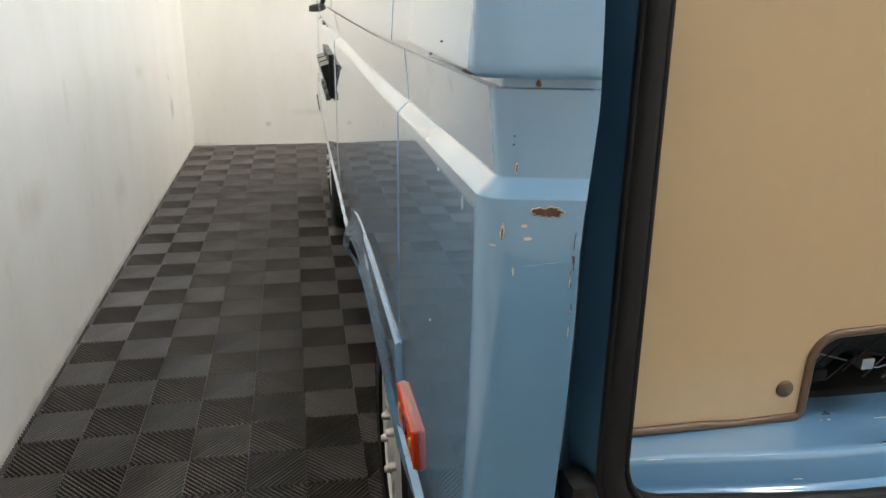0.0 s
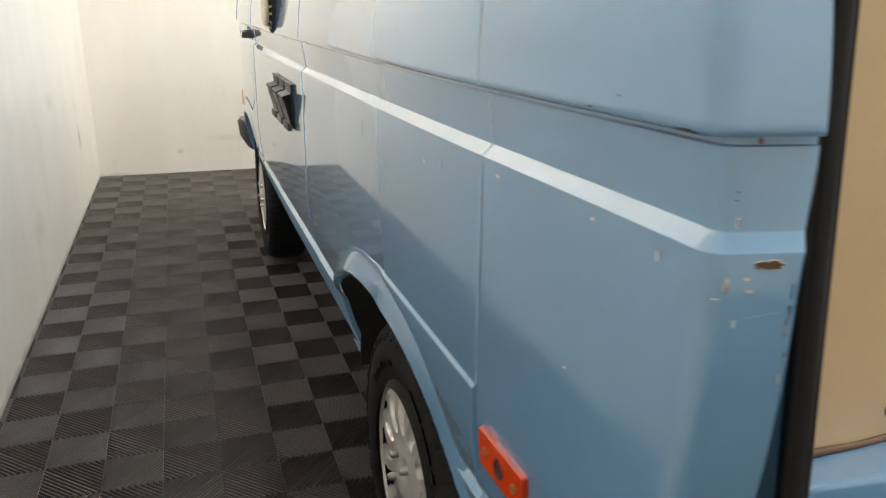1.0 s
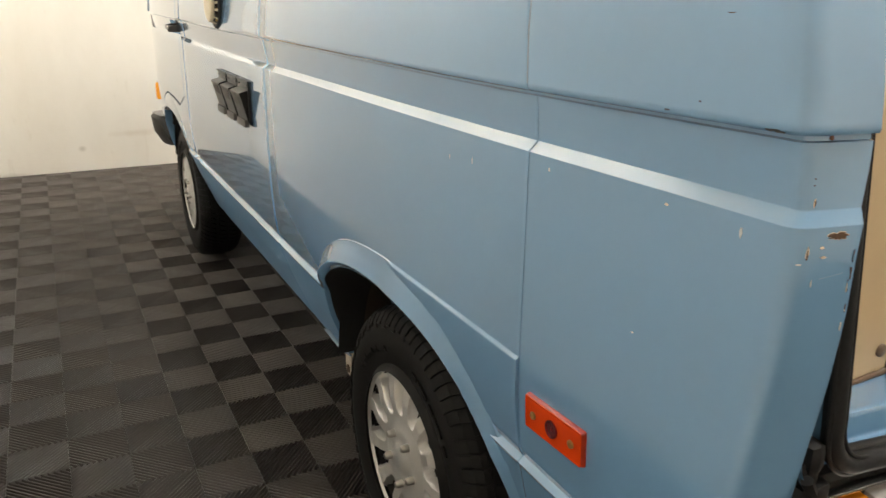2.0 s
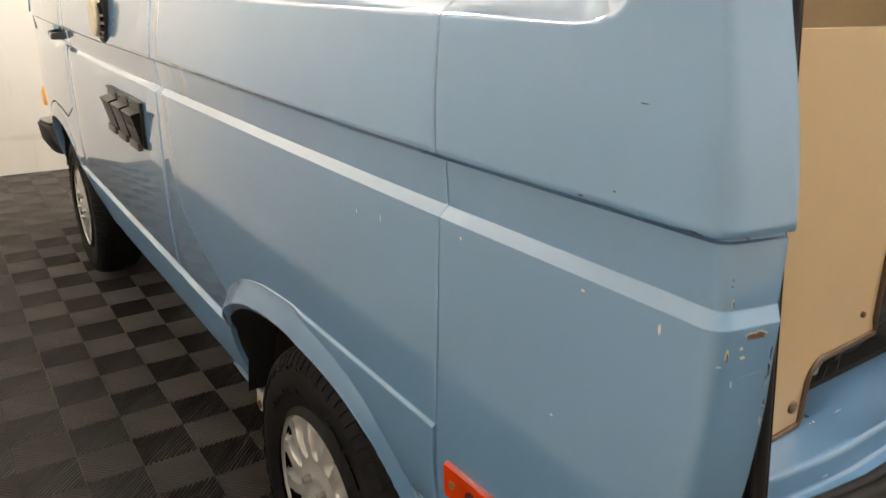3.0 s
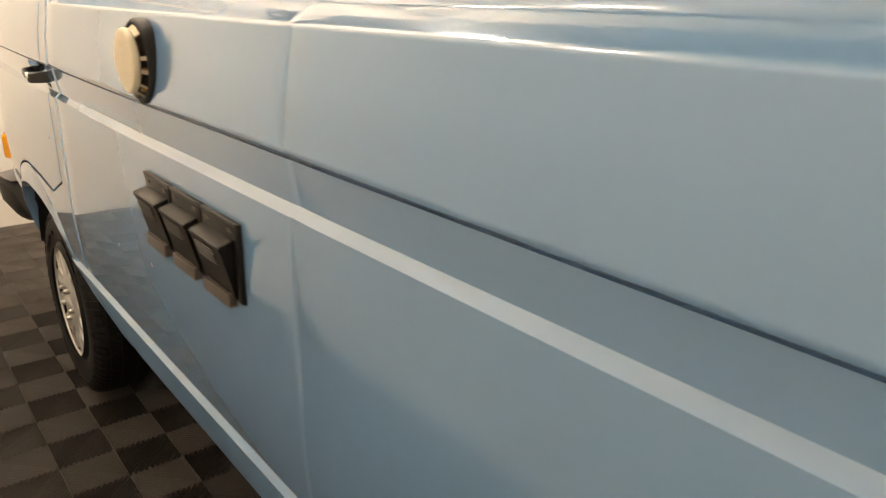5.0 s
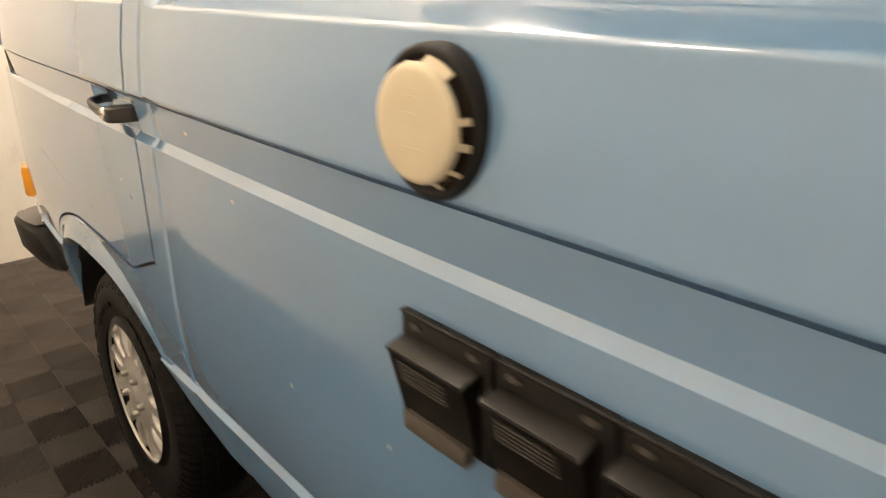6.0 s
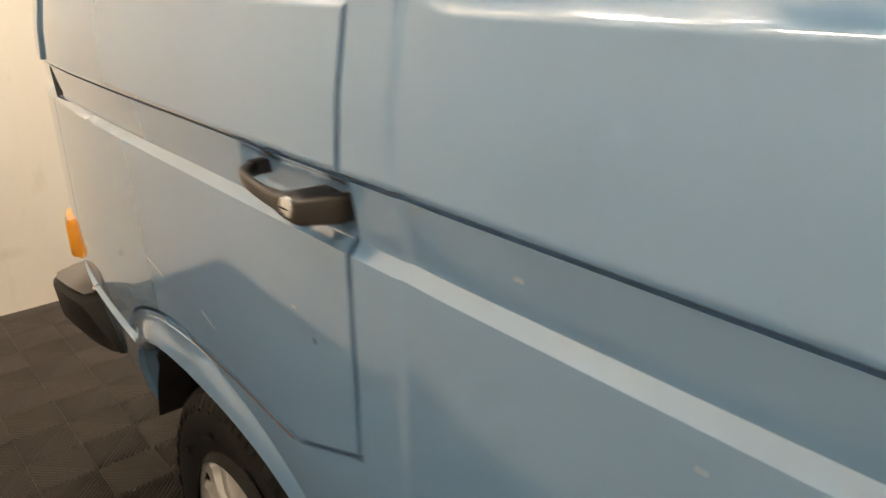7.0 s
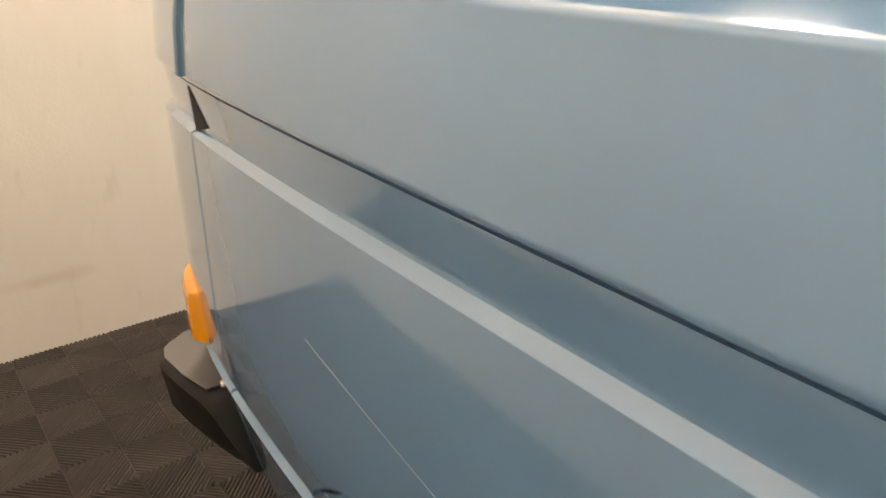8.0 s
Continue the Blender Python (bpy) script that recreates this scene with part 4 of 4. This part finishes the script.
part("cap", disc(CYc, VZ + 0.003, CW, [(0.0005, 0.0060), (0.030, 0.0058), (0.045, 0.0050), (0.0495, 0.003), (0.0512, -0.0005), (0.0505, -0.005), (0.046, -0.008), (0.0005, -0.008)], 64), CREAM, vent, "cream plastic cap with faint raised marks", 50)
part("stem", disc(CYc, VZ + 0.002, VW, [(0.030, 0.0), (0.026, 0.010), (0.028, 0.018)], 32), WELL, vent)
# fins between cap and ring: angle, half width
for deg, wd in ((112, 0.0150), (170, 0.0028), (193, 0.0028), (222, 0.0016), (252, 0.0016), (285, 0.0020), (322, 0.0020), (15, 0.0020), (62, 0.0028)):
    t = radians(deg)
    u, v = Vector((0, math.cos(t), math.sin(t))), Vector((0, -math.sin(t), math.cos(t)))
    c = Vector((-VW, VY, VZ))
    pr = [c + u * 0.045 + v * wd + Vector((-0.022, 0, 0)), c + u * 0.045 - v * wd + Vector((-0.022, 0, 0)), c + u * 0.0575 - v * wd * 1.15 + Vector((-0.0065, 0, 0)), c + u * 0.0575 + v * wd * 1.15 + Vector((-0.0065, 0, 0))]
    part("fin", prism(pr, (0.004, 0, 0)), CREAM, vent, "", 0)
for z, hw in ((0.030, 0.006), (0.024, 0.008), (0.010, 0.009), (-0.002, 0.006), (-0.019, 0.011)):
    part("raised_mark", box(-CW - 0.0066, -CW - 0.005, CYc - hw, CYc + hw, VZ + z + 0.0024, VZ + z + 0.0036), CREAM, vent, "", 0)
for y, z, r in ((0.002, 0.047, 0.0055), (-0.036, -0.010, 0.0040), (-0.020, -0.042, 0.0040)):
    part("fitting", disc(VY + y, VZ + z, VW, [(r, -0.004), (r, 0.008), (r * 0.7, 0.010), (0.0005, 0.010)], 12), BRASS, vent, "brass fitting", 40)

# ---- door handle ----
dh = empty("door_handle", door, "dark plastic door handle with a bright lock")
sections = ((1.992, 0.920, 0.896, 1.087, 1.110), (1.995, 0.928, 0.895, 1.085, 1.112), (2.004, 0.938, 0.894, 1.084, 1.111), (2.018, 0.952, 0.894, 1.083, 1.107), (2.022, 0.956, 0.894, 1.083, 1.106), (2.030, 0.957, 0.894, 1.083, 1.107), (2.048, 0.957, 0.897, 1.085, 1.108),
            (2.054, 0.957, 0.917, 1.086, 1.107), (2.064, 0.956, 0.940, 1.088, 1.105), (2.090, 0.955, 0.943, 1.090, 1.105), (2.120, 0.953, 0.942, 1.093, 1.107), (2.145, 0.949, 0.937, 1.095, 1.109), (2.160, 0.942, 0.926, 1.096, 1.110), (2.171, 0.931, 0.902, 1.096, 1.111), (2.177, 0.916, 0.890, 1.097, 1.111))
rows = []
for y, o, i, z0, z1 in sections:
    c = min(0.0035, (o - i) * 0.3, (z1 - z0) * 0.3)
    rows.append([(-x, y, z) for x, z in ((o - c, z1), (o - 0.3 * c, z1 - 0.3 * c), (o, z1 - c), (o, z0 + c), (o - 0.3 * c, z0 + 0.3 * c), (o - c, z0), (i + c, z0), (i, z0 + c), (i, z1 - c), (i + c, z1))])
part("grip", capped(rows), HANDLE, dh, "", 45)
part("front_post", box(-0.924, -0.880, 2.164, 2.181, 1.096, 1.112, 0.003), HANDLE, dh, "", 40)
part("lock", disc(2.037, 1.0975, 0.9565, [(0.0005, 0.003), (0.0085, 0.003), (0.0105, 0.002), (0.0112, -0.002)], 28), CHROME, dh, "bright metal lock cylinder", 50)
part("key_slot", box(-0.9602, -0.9592, 2.0305, 2.0435, 1.0969, 1.0981), GAP, dh, "", 0)

# ---- nose details ----
ti = empty("turn_signal", van, "amber front turn signal wrapping the corner")
rows = []
for z, o in ((0.662, 0.0), (0.665, 0.019), (0.674, 0.024), (0.747, 0.024), (0.757, 0.019), (0.761, 0.0)):
    rows.append([(-outer(y, 0.72) - o * ss(3.255, 3.275, y) + 0.004, y, z) for y in frange(3.255, 3.425, 0.010)])
part("lens", grid(rows), AMBER_LENS, ti, "", 50)
bumper = empty("front_bumper", van, "black plastic front bumper with a lighter grey top")
rows = []
for y, o, zl, zh in ((3.165, 0.838, 0.425, 0.445), (3.20, 0.856, 0.412, 0.490), (3.240, 0.876, 0.405, 0.545), (3.262, 0.884, 0.403, 0.560), (3.34, 0.898, 0.400, 0.566), (3.41, 0.904, 0.400, 0.568), (3.45, 0.894, 0.400, 0.568), (3.485, 0.84, 0.400, 0.568), (3.510, 0.66, 0.40, 0.568)):
    b = min(0.012, (zh - zl) * 0.4)
    rows.append([(-x, y, z) for x, z in ((o - b, zh), (o, zh - b), (o - 0.010, zl + (zh - zl) * 0.4), (o - 0.05, zl), (o - 0.12, zl), (o - 0.12, zh))])
part("end_cap", capped(rows), BLACK_PLASTIC, bumper, "black moulded bumper end", 40)
# thin top sheet in a lighter grey than the end cap
part("top_cover", prism([(-0.740, 3.26, 0.567), (-0.869, 3.268, 0.5665), (-0.887, 3.34, 0.5695), (-0.893, 3.41, 0.5715), (-0.882, 3.448, 0.5715), (-0.830, 3.482, 0.5715), (-0.740, 3.50, 0.5715)], (0, 0, 0.003)), GREY_PLASTIC, bumper, "lighter grey top", 30)
part("bar", box(-0.66, 0.80, 3.472, 3.512, 0.402, 0.566, 0.012), BLACK_PLASTIC, bumper, "", 40)
part("bumper_bolt", disc(3.235, 0.588, 0.852, [(0.0005, 0.004), (0.007, 0.003), (0.009, -0.004), (0.009, -0.03)], 14), CHROME, bumper, "bright bolt")
# flat near-black patch on the skin; its colour stands in for a recess's shade
part("recess_shade", prism([on_side(3.085, 1.078, 0.0015), on_side(3.136, 1.064, 0.0015), on_side(3.136, 1.122, 0.0015)], (0.004, 0, 0)), GAP, van, "flat dark triangle for a shaded recess at the end of the band", 0)
part("pillar_seal", grid([[Vector(on_side(y, z)) + Vector((-o, 0, 0)) for z in frange(1.137, 1.45, 0.01)] for y, o in ((3.118, 0.0), (3.122, 0.005), (3.134, 0.006), (3.140, 0.0))]), PAINT_SHADED, van, "pillar edge in shade-darkened blue", 50)

# ---- worn paint ----
ARC_Y = frange(REAR_Y, -0.60, 0.0005)
ARC_S = [0.0]
for ya, yb in zip(ARC_Y, ARC_Y[1:]):
    ARC_S.append(ARC_S[-1] + math.hypot(yb - ya, inset(yb) - inset(ya)))


def along(y, d):
    """The length that lies d metres further along the side's plan curve."""
    if y > -0.65:
        return y + d
    return float(np.interp(np.interp(y, ARC_Y, ARC_S) + d, ARC_S, ARC_Y))


def corner(y):
    """The length at which the rounded corner stands as far in as a sharper corner would at y."""
    if y > -0.841:
        return y
    d = float(np.interp(y, (-0.858, -0.8550, -0.8512, -0.8478, -0.8440, -0.8410), (0.0585, 0.0460, 0.0290, 0.0128, 0.0024, 0.0005)))
    return float(np.interp(d, [inset(q) for q in ARC_Y[::-1]], ARC_Y[::-1]))


def blot(y, z, sy, sz, seed, off, mat, name="paint_chip", n=18, label=""):
    """A small irregular flake lying on the side; its size along the sheet and in height."""
    r = random.Random(seed)
    y = corner(y)
    z -= rise(y, z)
    sy, sz = 0.72 * sy, 0.76 * sz
    rim, top = [], []
    for k in range(n):
        t = 2 * math.pi * k / n
        q = 0.66 + 0.5 * r.random()
        dy, dz = sy * q * math.cos(t), sz * q * math.sin(t)
        rim.append(on_side(along(y, dy), z + dz, -0.0004))
        top.append(on_side(along(y, dy * 0.93), z + dz * 0.93, off))
    v, f = grid([rim, top], closed=True)
    v = list(v) + [on_side(y, z, off)]
    f += [(n + k, n + (k + 1) % n, 2 * n) for k in range(n)]
    return part(name, (v, f), mat, quarter if y < S1 else van, label, 50)


blot(-0.8534, 1.0575, 0.0158, 0.0048, 5, 0.0003, PRIMER, "bare_patch", 30)
blot(-0.8534, 1.0575, 0.0150, 0.0042, 5, 0.0006, RUST, "rust_patch", 30, label="rusty brown patch on the corner")
for y, z, sy, sz, s, m in ((-0.8490, 1.083, 0.0012, 0.0050, 11, PRIMER), (-0.8490, 1.083, 0.0007, 0.0040, 12, RUST), (-0.8484, 1.101, 0.0012, 0.0010, 13, DARK_CHIP), (-0.8484, 1.096, 0.0012, 0.0009, 14, DARK_CHIP),
                           (-0.8478, 1.045, 0.0018, 0.0070, 15, PRIMER), (-0.8478, 1.044, 0.0010, 0.0055, 16, RUST), (-0.8505, 1.049, 0.0030, 0.0014, 17, PRIMER), (-0.8510, 1.041, 0.0045, 0.0014, 18, PRIMER),
                           (-0.8494, 1.020, 0.0011, 0.0040, 19, WHITE_CHIP), 
                           (-0.795, 1.049, 0.0022, 0.0068, 23, WHITE_CHIP), (-0.704, 1.052, 0.0034, 0.0018, 24, PRIMER), (-0.676, 0.911, 0.0030, 0.0012, 26, WHITE_CHIP),
                           (-0.346, 1.024, 0.0007, 0.0056, 27, WHITE_CHIP), (-0.283, 1.018, 0.0006, 0.0046, 28, WHITE_CHIP), (-0.518, 1.047, 0.0018, 0.0030, 29, WHITE_CHIP), (-0.8460, 1.036, 0.0030, 0.0010, 30, WHITE_CHIP),
                           (-0.698, 1.1385, 0.0060, 0.0012, 31, DARK_CHIP), (-0.740, 1.150, 0.0025, 0.0010, 32, DARK_CHIP), (-0.822, 1.1372, 0.0140, 0.0020, 33, DARK_CHIP), (-0.766, 1.222, 0.0090, 0.0007, 34, DARK_CHIP),
                           (2.06, 0.939, 0.0022, 0.0050, 37, DARK_CHIP), (2.10, 0.965, 0.0016, 0.0024, 38, WHITE_CHIP),
                           (1.776, 1.098, 0.0022, 0.0040, 39, WHITE_CHIP), (1.62, 1.030, 0.0012, 0.0034, 40, WHITE_CHIP), (1.50, 0.80, 0.0022, 0.0050, 41, WHITE_CHIP), (1.28, 0.82, 0.0025, 0.0050, 42, WHITE_CHIP), (-0.8508, 1.1325, 0.0025, 0.0030, 43, RUST)):
    blot(y, z, sy, sz, s, 0.0006 + (0.0004 if m is RUST else 0), m)
flakes = random.Random(8)
for k in range(14):
    blot(-0.8577 + 0.0005 * flakes.random(), 0.955 + 0.090 * flakes.random() ** 0.6, 0.0004 + 0.0004 * flakes.random(), 0.0010 + 0.0045 * flakes.random() ** 2, 60 + k, 0.0007, (RUST, PRIMER, RUST, DARK_CHIP)[k % 4])
for (ya, za), (yb, zb) in (((2.38, 0.858), (2.34, 0.845)), ((2.79, 0.905), (2.53, 0.862)), ((corner(-0.8508), 1.014), (corner(-0.8556), 1.017))):
    part("scratch", join(*[prism([on_side(ya + (yb - ya) * k / 12, za + (zb - za) * k / 12 - 0.00007, 0.0003), on_side(ya + (yb - ya) * (k + 1) / 12, za + (zb - za) * (k + 1) / 12 - 0.00007, 0.0003),
                                      on_side(ya + (yb - ya) * (k + 1) / 12, za + (zb - za) * (k + 1) / 12 + 0.00005, 0.0003), on_side(ya + (yb - ya) * k / 12, za + (zb - za) * k / 12 + 0.00005, 0.0003)], (0.0008, 0, 0)) for k in range(12)]), WHITE_CHIP, van, "", 0)

rows = [[on_side(S1 + d, z, o) for z in frange(1.141, 1.262, 0.01)] for d, o in ((-0.0016, -0.0005), (-0.0012, 0.0003), (0.0009, 0.0003), (0.0013, -0.0005))]
part("seam_sealer", grid(rows), SEALER, van, "pale sealer along the welded seam", 40)

# ---- floor tiles ----
T = 0.1524
OX, OY = -1.352, 0.951


def tile_data(anti):
    """A square of diagonal ribs; anti: which way they run."""
    verts, faces = [], []
    pitch, half = T / 10, T / 10 * 0.25
    g = 0.0007

    def clip(c0, c1):
        poly = [(g, g), (T - g, g), (T - g, T - g), (g, T - g)]
        for sign, c in ((1, c0), (-1, c1)):
            out = []
            for i, p in enumerate(poly):
                q = poly[(i + 1) % len(poly)]
                dp, dq = sign * (p[0] + p[1] - c), sign * (q[0] + q[1] - c)
                if dp >= 0:
                    out.append(p)
                if dp * dq < 0:
                    s = dp / (dp - dq)
                    out.append((p[0] + (q[0] - p[0]) * s, p[1] + (q[1] - p[1]) * s))
            poly = out
            if len(poly) < 3:
                return None
        return poly

    flip = (lambda p: p) if anti else (lambda p: (T - p[0], p[1]))
    for k in range(20):
        c = pitch * (k + 0.5)
        rings = [(clip(c - half * q, c + half * q), z) for q, z in ((0.90, -0.0140), (0.88, -0.0036), (0.70, -0.0010), (0.30, 0.0))]
        if any(r is None for r, z in rings) or len(set(len(r) for r, z in rings)) > 1:
            rings = [(rings[1][0], z) for r, z in rings] if rings[1][0] else []
        if not rings:
            continue
        o, m = len(verts), len(rings[0][0])
        for r, z in rings:
            verts += [(*flip(p), z) for p in r]
        faces.append(tuple(range(o + 3 * m, o + 4 * m)))
        for a in (o, o + m, o + 2 * m):
            faces += [(a + i, a + (i + 1) % m, a + m + (i + 1) % m, a + m + i) for i in range(m)]
    return verts, faces


meshes = []
for anti in (True, False):
    v, f = tile_data(anti)
    me = bpy.data.meshes.new("tile")
    me.from_pydata(v, [], f)
    bm = bmesh.new()
    bm.from_mesh(me)
    bmesh.ops.recalc_face_normals(bm, faces=bm.faces)
    bm.to_mesh(me)
    bm.free()
    me.materials.append(MAT_TILE)
    me.polygons.foreach_set("use_smooth", [True] * len(me.polygons))
    me.set_sharp_from_angle(angle=radians(45))
    meshes.append(me)
I0, I1, J0, J1 = -3, 5, -2, 24
rest = []
for i in range(-4, 33):
    for j in range(-35, 25):
        x, y = OX + i * T, OY + j * T
        if y > FAR_Y or x > RIGHT_X or x + T < WALL_X or y + T < BACK_Y:
            continue
        me = meshes[(i + j) % 2]
        if I0 <= i < I1 and J0 <= j < J1 + 1:
            ob = new("tile", me)
            ob.location = (x, y, 0.0)
            ob.parent = floor
        else:
            rest.append(([(v.co.x + x, v.co.y + y, v.co.z) for v in me.vertices], [tuple(p.vertices) for p in me.polygons]))
tagged(part("tile_field", join(*rest), MAT_TILE, floor, "", 45), kind="stuff")
